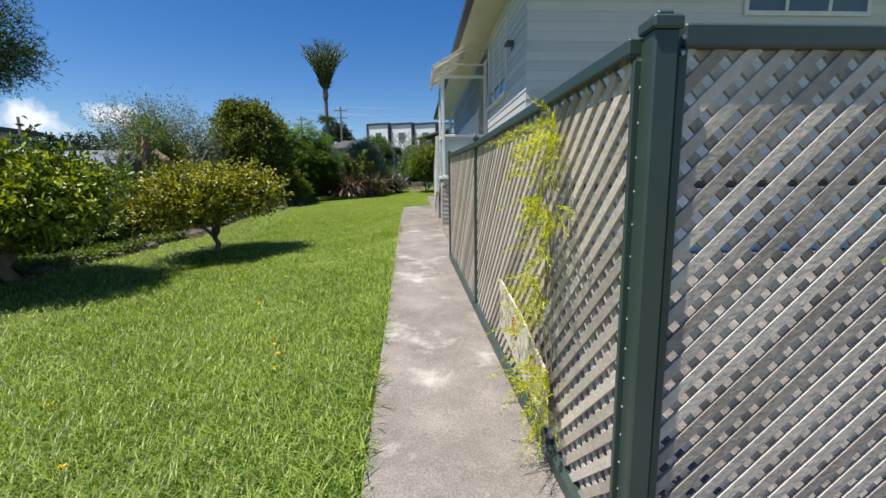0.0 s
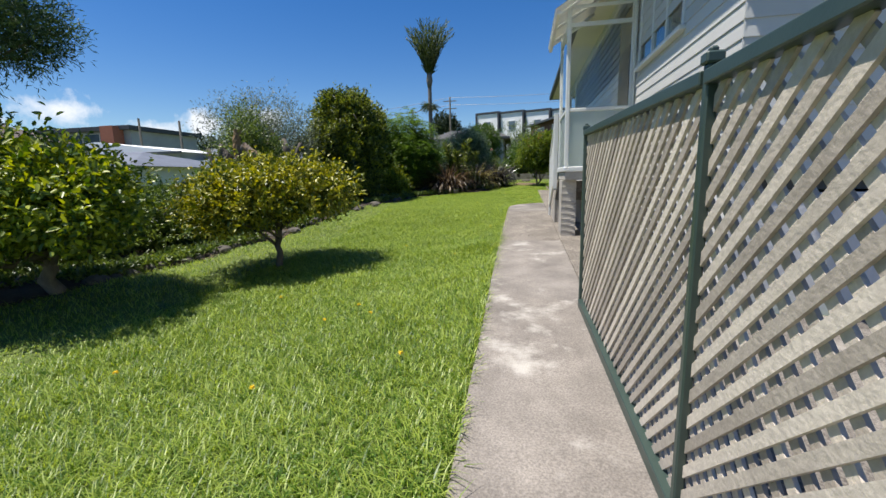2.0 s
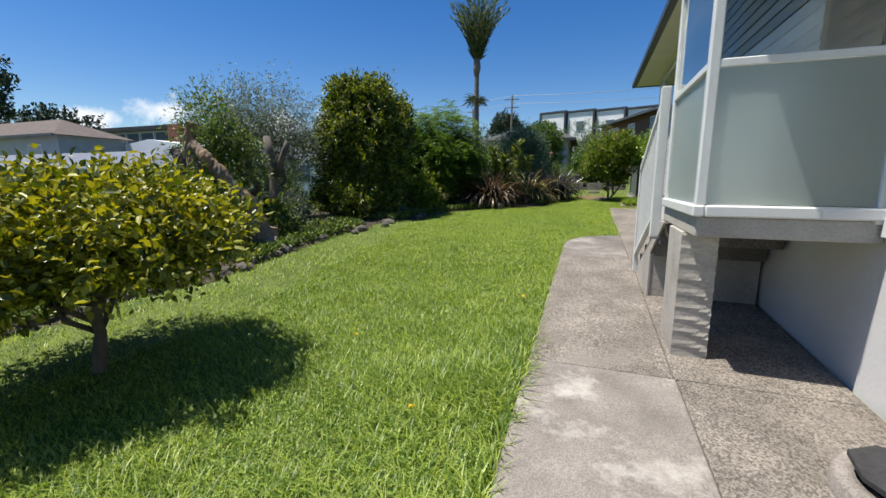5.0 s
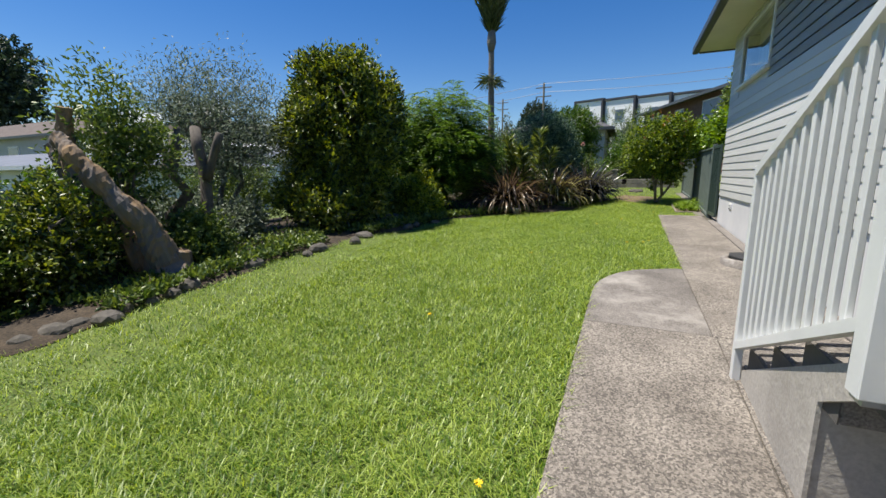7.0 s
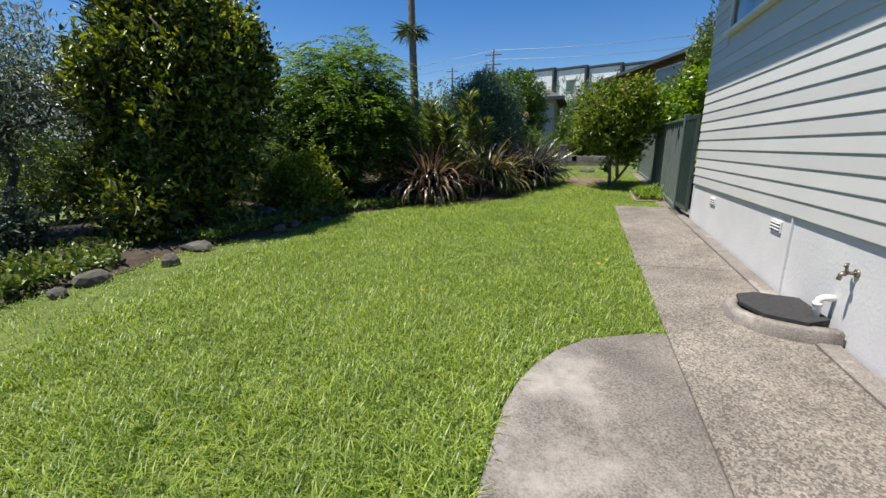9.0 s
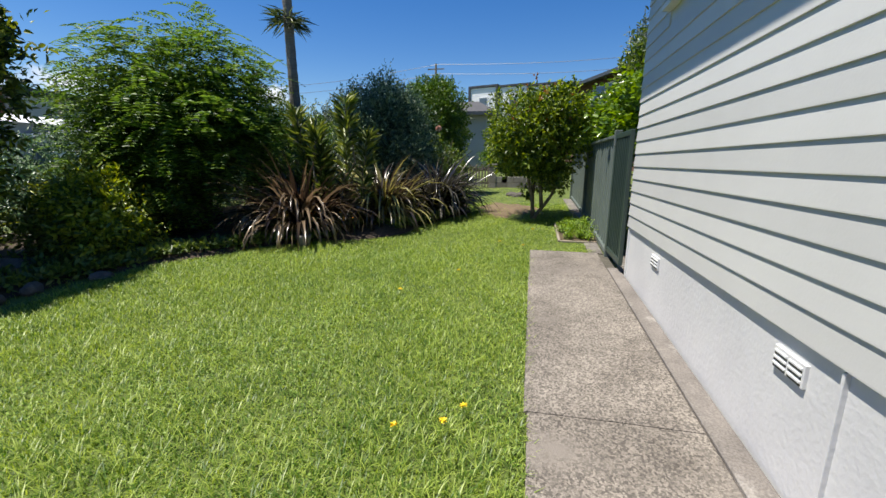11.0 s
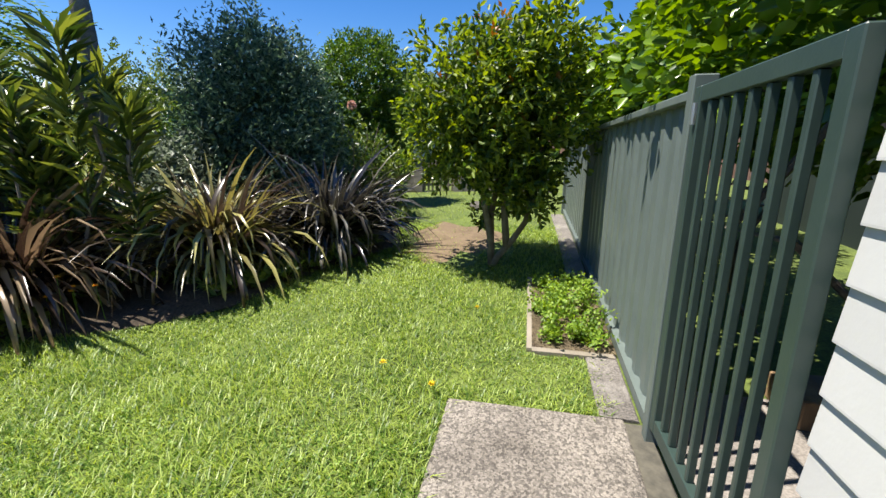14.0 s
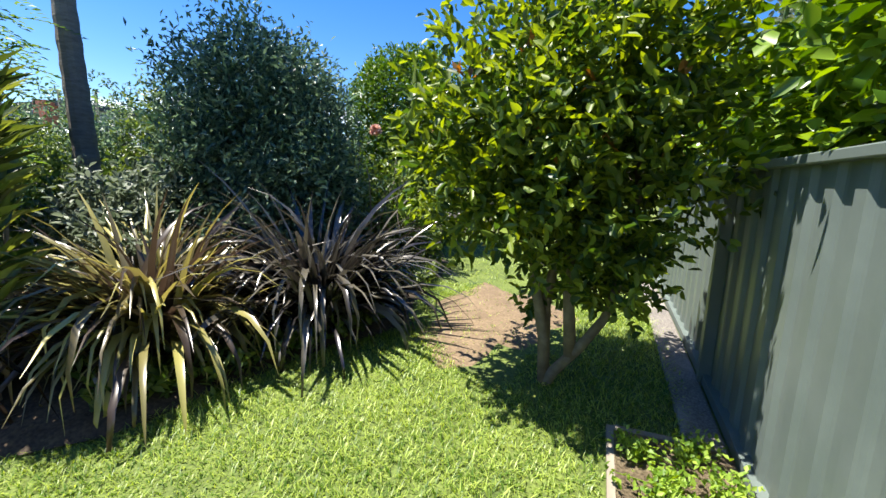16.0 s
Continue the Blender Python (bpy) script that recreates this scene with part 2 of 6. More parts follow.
M_LINING = mat("tan_lining", (0.26, 0.22, 0.14), (0.36, 0.31, 0.21), 0.7, 4)
M_TERRA = mat("grey_pot", (0.20, 0.19, 0.175), (0.32, 0.30, 0.28), 0.9, 8, 0.3, 40)


def leaf_mat(name, dark, light, rough=0.4, transl=0.28, spec=0.5, single=False):
    """Leaves vary one by one: by island in a joined crown, by object where each leaf is a mesh of its own."""
    return mat(name, dark, light, rough, 0.8, island=0.0 if single else 0.75, obj=0.75 if single else 0.0, transl=transl, spec=spec)


L_LEMON = leaf_mat("citrus_leaf", (0.06, 0.09, 0.011), (0.37, 0.36, 0.05))
L_CITRUS = leaf_mat("green_citrus_leaf", (0.05, 0.10, 0.012), (0.31, 0.36, 0.045))
L_FEIJOA = leaf_mat("glossy_dark_leaf", (0.016, 0.036, 0.009), (0.20, 0.24, 0.04), 0.40)
L_OLIVE = leaf_mat("olive_leaf", (0.06, 0.085, 0.05), (0.20, 0.24, 0.17), 0.5)
L_FERN = leaf_mat("feathery_leaf", (0.025, 0.066, 0.012), (0.16, 0.265, 0.05), 0.5, 0.3)
L_CORD = leaf_mat("cordyline_leaf", (0.028, 0.055, 0.012), (0.20, 0.24, 0.05), 0.34, 0.25)
L_CLOVER = leaf_mat("clover_leaf", (0.07, 0.15, 0.014), (0.27, 0.38, 0.07), 0.5, 0.3)
L_DARK = leaf_mat("pittosporum_leaf", (0.036, 0.075, 0.046), (0.20, 0.29, 0.165), 0.38)
L_HEDGE = leaf_mat("hedge_leaf", (0.03, 0.075, 0.010), (0.12, 0.21, 0.03), 0.35)
L_PHOT = leaf_mat("shrub_leaf", (0.042, 0.085, 0.014), (0.225, 0.295, 0.04), 0.42, 0.38)
L_TIP = leaf_mat("red_tip_leaf", (0.16, 0.09, 0.02), (0.36, 0.17, 0.05), 0.4)
L_VINE = leaf_mat("vine_leaf", (0.045, 0.10, 0.010), (0.19, 0.30, 0.035), 0.28, 0.32)
L_BUSH = leaf_mat("garden_leaf", (0.045, 0.085, 0.018), (0.17, 0.23, 0.05), 0.42)
L_HERB = leaf_mat("herb_leaf", (0.10, 0.19, 0.015), (0.28, 0.40, 0.05), 0.5, 0.35)
L_CREEP = leaf_mat("lime_creeper_leaf", (0.30, 0.36, 0.012), (0.55, 0.58, 0.04), 0.5, 0.4)
L_FLAX = leaf_mat("bronze_flax_leaf", (0.040, 0.026, 0.018), (0.27, 0.20, 0.125), 0.27, 0.15, 0.7)
L_FLAX_ONE = leaf_mat("single_bronze_flax_leaf", (0.040, 0.026, 0.018), (0.27, 0.20, 0.125), 0.27, 0.15, 0.7, single=True)
L_FLAXG = leaf_mat("green_flax_leaf", (0.050, 0.036, 0.024), (0.34, 0.315, 0.10), 0.30, 0.22, 0.7)
L_FLAXG_ONE = leaf_mat("single_green_flax_leaf", (0.050, 0.036, 0.024), (0.34, 0.315, 0.10), 0.30, 0.22, 0.7, single=True)
L_FLAXD = leaf_mat("dark_flax_leaf", (0.012, 0.010, 0.010), (0.12, 0.11, 0.085), 0.24, 0.08, 0.8)
L_FLAXD_ONE = leaf_mat("single_dark_flax_leaf", (0.012, 0.010, 0.010), (0.12, 0.11, 0.085), 0.24, 0.08, 0.8, single=True)
L_FAR = leaf_mat("distant_leaf", (0.014, 0.030, 0.016), (0.06, 0.095, 0.045), 0.6, 0.1)
L_WILLOW = leaf_mat("drooping_leaf", (0.03, 0.065, 0.022), (0.10, 0.16, 0.06), 0.5)
L_PALM = leaf_mat("palm_frond_leaf", (0.035, 0.06, 0.02), (0.13, 0.16, 0.055), 0.4)


# ---- ground heights ----
GY = (-40, -5, 0, 3.4, 5.8, 8.9, 10.3, 12.3, 14.5, 18.6, 19.8, 20.5, 22.1, 23.5, 27, 60, 120)
GZ = (-0.6, -0.15, 0, 0.17, 0.30, 0.40, 0.47, 0.58, 0.64, 0.79, 0.83, 0.88, 1.0, 1.1, 1.2, 3.0, 4.0)


def rise(y):
    return np.interp(y, GY, GZ)


def gz(x, y):
    """Height of the ground: it climbs along the walk and falls away to the garden side."""
    fade = np.interp(y, (11, 14), (1.0, 0.3))
    side = np.maximum(0, -np.asarray(x, float) - 0.45)
    far = np.interp(-np.asarray(x, float), (8, 16, 40, 90), (0, -0.75, -2.2, -2.5))
    return rise(y) - fade * 0.32 * (1 - np.exp(-side / 1.3)) + far


def path_left(y):
    return np.interp(y, (0, 5, 8.5, 13), (-0.36, -0.43, -0.50, -0.53))


LAWN_Y = (-3, 4, 7, 8.4, 9.5, 10.5, 13, 15.2, 17, 18.8, 19.5, 20.4, 21.4, 22.5, 24, 27.5)
LAWN_X = (-7.5, -6.8, -6.3, -5.95, -5.9, -5.7, -5.45, -5.3, -4.9, -4.3, -3.7, -2.1, -1.4, -0.9, -1.0, -2.2)


def lawn_left(y):
    return np.interp(y, LAWN_Y, LAWN_X)


# ---- mesh helpers ----
def part(name, bm, material, parent=None, label="", smooth=False):
    me = bpy.data.meshes.new(name)
    bm.to_mesh(me)
    bm.free()
    me.materials.append(material)
    if smooth:
        for p in me.polygons:
            p.use_smooth = True
    ob = new(name, me)
    if parent:
        ob.parent = parent
    if label:
        ob["label"] = label
    return ob


def mesh_part(name, verts, faces, material, parent=None, label="", smooth=False):
    me = bpy.data.meshes.new(name)
    me.from_pydata(verts, [], faces)
    me.materials.append(material)
    if smooth:
        for p in me.polygons:
            p.use_smooth = True
    ob = new(name, me)
    if parent:
        ob.parent = parent
    if label:
        ob["label"] = label
    return ob


def tri_mesh(name, verts, tris, material, parent=None, label=""):
    """A big triangle soup from arrays."""
    me = bpy.data.meshes.new(name)
    me.vertices.add(len(verts))
    me.vertices.foreach_set("co", np.asarray(verts, np.float32).ravel())
    me.loops.add(len(tris) * 3)
    me.loops.foreach_set("vertex_index", np.asarray(tris, np.int32).ravel())
    me.polygons.add(len(tris))
    me.polygons.foreach_set("loop_start", np.arange(0, len(tris) * 3, 3, dtype=np.int32))
    me.polygons.foreach_set("loop_total", np.full(len(tris), 3, np.int32))
    me.update(calc_edges=True)
    me.materials.append(material)
    ob = new(name, me)
    if parent:
        ob.parent = parent
    if label:
        ob["label"] = label
    return ob


def thing(name, loc, label, category, group="", kind=""):
    ob = new(name)
    ob.location = loc
    ob.empty_display_size = 0.2
    return tagged(ob, label, category, group, kind)


def bx(bm, x0, x1, y0, y1, z0, z1, bevel=0.0):
    """Adds a box, bevelled, to bm."""
    m = Matrix.LocRotScale(((x0 + x1) / 2, (y0 + y1) / 2, (z0 + z1) / 2), None, (abs(x1 - x0), abs(y1 - y0), abs(z1 - z0)))
    made = bmesh.ops.create_cube(bm, size=1.0, matrix=m)
    if bevel:
        edges = list({e for v in made["verts"] for e in v.link_edges})
        bmesh.ops.bevel(bm, geom=edges, offset=bevel, segments=1, affect="EDGES", profile=0.6)
    return bm


def box(x0, x1, y0, y1, z0, z1, bevel=0.004):
    return bx(bmesh.new(), x0, x1, y0, y1, z0, z1, bevel)


def tube(bm, pts, radii, sides=8, wob=0.0, seed=0):
    """A tapered tube through points."""
    rng = np.random.default_rng(seed)
    pts = [Vector(p) for p in pts]
    rings = []
    for i, p in enumerate(pts):
        d = (pts[min(i + 1, len(pts) - 1)] - pts[max(i - 1, 0)]).normalized()
        a = d.cross(Vector((0.31, 0.93, 0.2))).normalized()
        b = d.cross(a)
        ring = []
        for k in range(sides):
            w = 2 * math.pi * k / sides
            r = radii[i] * (1 + wob * rng.uniform(-1, 1))
            ring.append(bm.verts.new(p + a * (r * math.cos(w)) + b * (r * math.sin(w))))
        rings.append(ring)
    for r0, r1 in zip(rings, rings[1:]):
        for k in range(sides):
            bm.faces.new((r0[k], r0[(k + 1) % sides], r1[(k + 1) % sides], r1[k]))
    bm.faces.new(rings[0][::-1])
    bm.faces.new(rings[-1])
    return bm


def rough_tube(bm, pts, radii, sides=18, wob=0.1, seed=0, rings=26):
    """A gnarled tapered limb: the points are joined smoothly and the skin is lumpy."""
    pts = np.array(pts, float)
    s = np.linspace(0, 1, len(pts))
    q = np.linspace(0, 1, rings)
    fine = np.stack([np.interp(q, s, pts[:, k]) for k in range(3)], 1)
    fine[1:-1] = (fine[:-2] + 2 * fine[1:-1] + fine[2:]) / 4
    rng = np.random.default_rng(seed)
    rr = np.interp(q, s, radii) * (1 + 0.09 * np.sin(q * 19 + seed) + rng.normal(0, 0.03, rings))
    return tube(bm, fine, rr, sides, wob, seed)


def bent(p0, p1, steps=5, sag=0.15, seed=0):
    """Points of a crooked limb from p0 to p1."""
    rng = np.random.default_rng(seed)
    p0, p1 = np.array(p0, float), np.array(p1, float)
    size = np.linalg.norm(p1 - p0)
    out = []
    for k in range(steps + 1):
        s = k / steps
        off = rng.normal(0, 1, 3) * sag * size * math.sin(math.pi * s) * 0.5
        out.append(p0 + (p1 - p0) * s + off)
    return out


def unit(v):
    return v / np.maximum(np.linalg.norm(v, axis=-1, keepdims=True), 1e-9)


def leaves(name, base, way, length, width, material, parent=None, up=0.6, fold=0.15, seed=0, label="", oval=False):
    """One mesh of many folded leaves; oval ones have a rounded outline."""
    rng = np.random.default_rng(seed)
    n = len(base)
    way = unit(way)
    nrm = unit(rng.normal(0, 1, (n, 3)) + np.array([0, 0, up * 2]))
    side = unit(np.cross(way, nrm))
    nrm = np.cross(side, way)
    length, width = np.broadcast_to(length, n)[:, None], np.broadcast_to(width, n)[:, None]
    if oval:
        a, b = base + way * length * 0.28 + nrm * length * 0.03, base + way * length * 0.68
        tip = base + way * length - nrm * length * 0.14
        lift = nrm * width * fold
        v = np.stack([base, a + side * width * 0.44 + lift, b + side * width * 0.42 + lift, tip, b - side * width * 0.42 + lift, a - side * width * 0.44 + lift], 1).reshape(-1, 3)
        k = np.arange(n)[:, None] * 6
        t = np.concatenate([k + [0, 1, 2], k + [0, 2, 3], k + [0, 3, 4], k + [0, 4, 5]], 1).reshape(-1, 3)
        return tri_mesh(name, v, t, material, parent, label)
    mid = base + way * length * 0.5
    tip = base + way * length - nrm * length * 0.12
    v = np.stack([base, mid + side * width / 2 + nrm * width * fold, tip, mid - side * width / 2 + nrm * width * fold], 1).reshape(-1, 3)
    k = np.arange(n)[:, None] * 4
    t = np.concatenate([k + [0, 1, 2], k + [0, 2, 3]], 1).reshape(-1, 3)
    return tri_mesh(name, v, t, material, parent, label)


def crown_points(lobes, clusters, per, twig, seed, shell=0.45, rough=0.35):
    """Leaf bases and directions in clusters over the outer part of several lobes, with an uneven outline."""
    rng = np.random.default_rng(seed)
    lobes = np.array(lobes, float)
    vol = np.prod(lobes[:, 3:], 1) ** 0.66
    pick = rng.choice(len(lobes), clusters, p=vol / vol.sum())
    d = unit(rng.normal(0, 1, (clusters, 3)))
    ph = rng.uniform(0, 6.28, (6, 1))
    fr = rng.normal(0, 3.0, (6, 3))
    bump = np.sin(d @ fr.T + lobes[pick, :3] @ fr.T * 0.7 + ph.T).mean(1)
    r = rng.uniform(0, 1, clusters) ** shell * (1 + rough * bump + rng.normal(0, 0.06, clusters))
    c = lobes[pick, :3] + d * lobes[pick, 3:] * r[:, None]
    out = unit(d + np.array([0, 0, 0.35]) + rng.normal(0, 0.3, (clusters, 3)))
    base = np.repeat(c, per, 0) + np.repeat(out, per, 0) * rng.uniform(-1, 1, (clusters * per, 1)) * twig
    way = np.repeat(out, per, 0) * 0.7 + rng.normal(0, 0.75, (clusters * per, 3))
    base = base + rng.normal(0, twig * 0.25, base.shape)
    return base, way


def tree(name, root, lobes, label, category, leaf_material, clusters, per, length, width, trunk_r, twig=0.12, limbs=6, seed=1, bark=None, shell=0.45,
         rough=0.35, extra=None, trunk_to=None, stems=1, parts=("trunk", "crown")):
    ob = thing(name, root, label, category)
    bm = bmesh.new()
    rng = np.random.default_rng(seed)
    lob = np.array(lobes, float)
    lob[:, :3] -= np.array(root)
    top = lob[:, :3].mean(0) if trunk_to is None else np.array(trunk_to, float) - np.array(root)
    for s in range(stems):
        foot = np.array([0, 0, -0.05]) + (rng.normal(0, 0.06, 3) * [1, 1, 0] if stems > 1 else 0)
        head = top + (rng.normal(0, 0.25, 3) if stems > 1 else 0)
        pts = bent(foot, head, 6, 0.10, seed + s)
        tube(bm, pts, np.linspace(trunk_r, trunk_r * 0.55, 7), 9, 0.08, seed)
        for k in range(limbs):
            tgt = lob[k % len(lob), :3] + rng.normal(0, 0.28, 3) * lob[k % len(lob), 3:]
            st = pts[3 + k % 4]
            tube(bm, bent(st, tgt, 5, 0.2, seed * 31 + k), np.linspace(trunk_r * 0.5, trunk_r * 0.1, 6), 6, 0.1, seed + k)
    part(parts[0], bm, bark or M_BARK, ob, smooth=True)
    base, way = crown_points(lob, int(clusters * 2.3), per, twig, seed, shell, rough)
    low = base[:, 2] > 0.05
    base, way = base[low], way[low]
    n = len(base)
    leaves(parts[1], base, way, 1.2 * length * rng.uniform(0.6, 1.3, n), 1.25 * width * rng.uniform(0.7, 1.2, n), leaf_material, ob, seed=seed, oval=length > 0.05 and width > 0.03)
    if extra:
        e_mat, e_cl, z_min, e_name = extra
        base, way = crown_points(lob, e_cl, 6, twig, seed + 77, 0.12, rough)
        keep = base[:, 2] > z_min
        base, way = base[keep], way[keep]
        leaves(e_name, base, way + np.array([0, 0, 0.6]), length * 0.9, width * 0.8, e_mat, ob, seed=seed + 5)
    return ob


def settle(ob, parent):
    """Parents a part that is built in world coordinates."""
    ob.parent = parent
    if parent.data is None:
        ob.matrix_parent_inverse = Matrix.Translation(-parent.location)
    return ob


def wp(name, bm, material, parent, label="", smooth=False):
    return settle(part(name, bm, material, None, label, smooth), parent)


# ---- ground ----
def build_ground():
    xs = np.concatenate([[-900, -500, -250, -140, -90, -60, -40, -30, -22], np.arange(-16, -7, 1.0), np.arange(-7, 2.01, 0.25), [3, 5, 8, 14, 25, 45, 80, 150, 400, 900]])
    ys = np.concatenate([[-900, -400, -150, -60, -25, -12, -6], np.arange(-4, 29, 0.3), [31, 35, 40, 47, 55, 65, 80, 120, 200, 450, 1500]])
    gx, gy = np.meshgrid(xs, ys)
    z = gz(gx, gy)
    near = (gx > -12) & (gx < 2) & (gy > -3) & (gy < 29)
    wave = 0.018 * np.sin(gx * 2.1 + gy * 0.7) * np.sin(gy * 1.3 - gx * 0.4)
    lawn = np.clip((path_left(gy) - 0.25 - gx) / 0.6, 0, 1)
    z = z + np.where(near, wave * lawn, 0)
    v = np.stack([gx, gy, z], -1).reshape(-1, 3)
    w = len(xs)
    faces = [(r * w + c, r * w + c + 1, (r + 1) * w + c + 1, (r + 1) * w + c) for r in range(len(ys) - 1) for c in range(w - 1)]
    ob = mesh_part("ground", v.tolist(), faces, M_SOIL, smooth=True)
    tagged(ob, "uneven green lawn ground rising along the house", "ground", kind="structure")


def strip(name, x0, x1, y0, y1, material, parent, lift=0.03, label="", gap=0.0035):
    """A concrete slab between two edge functions, following the rise of the ground."""
    n = max(2, int((y1 - y0) / 0.2))
    ys = np.linspace(y0 + gap, y1 - gap, n + 1)
    v, f = [], []
    for y in ys:
        a, b = float(x0(y)) + gap, float(x1(y)) - gap
        z = float(rise(y)) + lift
        for x, dz in ((a, -0.14), (a, -0.008), (a + 0.01, 0.0), ((a + b) / 2, 0.003), (b - 0.01, 0.0), (b, -0.008), (b, -0.14)):
            v.append((x, y, z + dz))
    for i in range(n):
        for k in range(6):
            f.append((i * 7 + k, i * 7 + k + 1, i * 7 + 8 + k, i * 7 + 7 + k))
    f.append(tuple(range(7)))
    f.append(tuple(range(n * 7 + 6, n * 7 - 1, -1)))
    return settle(mesh_part(name, v, f, material, None, label), parent)


def arc_left(y):
    if y < 13.3:
        return path_left(y)
    return 0.45 - 0.98 * math.sqrt(max(0.0, 1 - ((y - 13.3) / 1.24) ** 2))


def build_paths():
    base = strip("pavement", lambda y: (arc_left(y) if y < 14.4 else 0.44) + 0.02, lambda y: 1.46 if y > 5.7 else 0.62, -4, 19.86, M_JOINT, bpy.data.objects["ground"], 0.012)
    base.parent = None
    tagged(base, "grey concrete garden path beside the house", "path", kind="structure")
    for y0, y1, m in ((-4, 8.85, M_CONC),):
        strip("slab", path_left, lambda y: 0.47 if y > 5.5 else 0.60, y0, y1, m, base)
    strip("slab", path_left, lambda y: 0.46, 8.85, 12.33, M_AGG, base)
    strip("slab", arc_left, lambda y: 0.44, 12.33, 14.53, M_CONC_D, base, label="slab with a rounded corner")
    strip("slab", lambda y: 0.468, lambda y: 1.47, 5.75, 8.85, M_AGG, base)
    strip("slab", lambda y: 0.458, lambda y: 1.47, 8.85, 12.33, M_AGG, base)
    strip("slab", lambda y: 0.438, lambda y: 1.34, 12.33, 16.15, M_AGG, base)
    strip("slab", lambda y: 0.42, lambda y: 1.34, 16.15, 18.72, M_AGG, base)
    strip("slab", lambda y: 0.43, lambda y: 1.34, 18.72, 19.86, M_AGG, base)
    strip("edging_strip", lambda y: 1.335, lambda y: 1.476, 12.0, 19.1, M_CONC, base, 0.045, "pale cement fillet along the wall")
    strip("slab", lambda y: 0.61, lambda y: 6.0, -3.5, 5.72, M_CONC_D, base)
    strip("edging_strip", lambda y: 1.22, lambda y: 1.42, 19.87, 25.0, M_CONC_D, base, 0.02, "concrete footing under the fence")


# ---- house ----
WX, H_Y0, H_Y1, B_Z, EAVE = 1.478, 5.80, 18.86, 1.390, 4.42
PITCH = 0.1285
WINS = ((7.1, 8.70, 2.92, 4.10), (16.35, 18.08, 3.36, 4.22))


def board(y0, y1, z, parent, axis="y"):
    """One bevel-back weatherboard."""
    prof = ((0.0, 0.0), (-0.0155, 0.0), (-0.0155, 0.006), (-0.004, PITCH + 0.012), (0.0, PITCH + 0.012))
    v = []
    for y in (y0, y1):
        for dx, dz in prof:
            v.append((WX + dx, y, z + dz) if axis == "y" else (y, H_Y0 + dx, z + dz))
    n = len(prof)
    f = [(k, (k + 1) % n, n + (k + 1) % n, n + k) for k in range(n)] + [tuple(range(n))[::-1], tuple(range(n, 2 * n))]
    ob = mesh_part("weatherboard", v, f, M_BOARD)
    return settle(ob, parent)


def window(name, y0, y1, z0, z1, panes, parent):
    bm = bmesh.new()
    t = 0.055
    bx(bm, WX - 0.03, WX + 0.05, y0 - t, y1 + t, z1, z1 + t, 0.004)
    bx(bm, WX - 0.03, WX + 0.05, y0 - t, y0, z0, z1, 0.004)
    bx(bm, WX - 0.03, WX + 0.05, y1, y1 + t, z0, z1, 0.004)
    for k in range(1, panes):
        y = y0 + (y1 - y0) * k / panes
        bx(bm, WX - 0.02, WX + 0.04, y - 0.025, y + 0.025, z0, z1, 0.003)
    fr = wp("window_frame", bm, M_TRIM, parent)
    fr.name = name
    tagged(fr, "white painted timber casement window", "window", kind="structure")
    fr.parent = None
    wp("window_sill", box(WX - 0.075, WX + 0.04, y0 - 0.09, y1 + 0.09, z0 - 0.05, z0, 0.006), M_TRIM, fr)
    for k in range(panes):
        a, b = y0 + (y1 - y0) * k / panes + 0.03, y0 + (y1 - y0) * (k + 1) / panes - 0.03
        p = wp("pane", box(WX + 0.005, WX + 0.011, a, b, z0 + 0.005, z1 - 0.005, 0), M_WINDK, fr)
        p.visible_shadow = False
        wp("glazing_bar", box(WX - 0.008, WX + 0.02, a - 0.012, b + 0.012, z0, z0 + 0.035, 0.003), M_TRIM, fr)


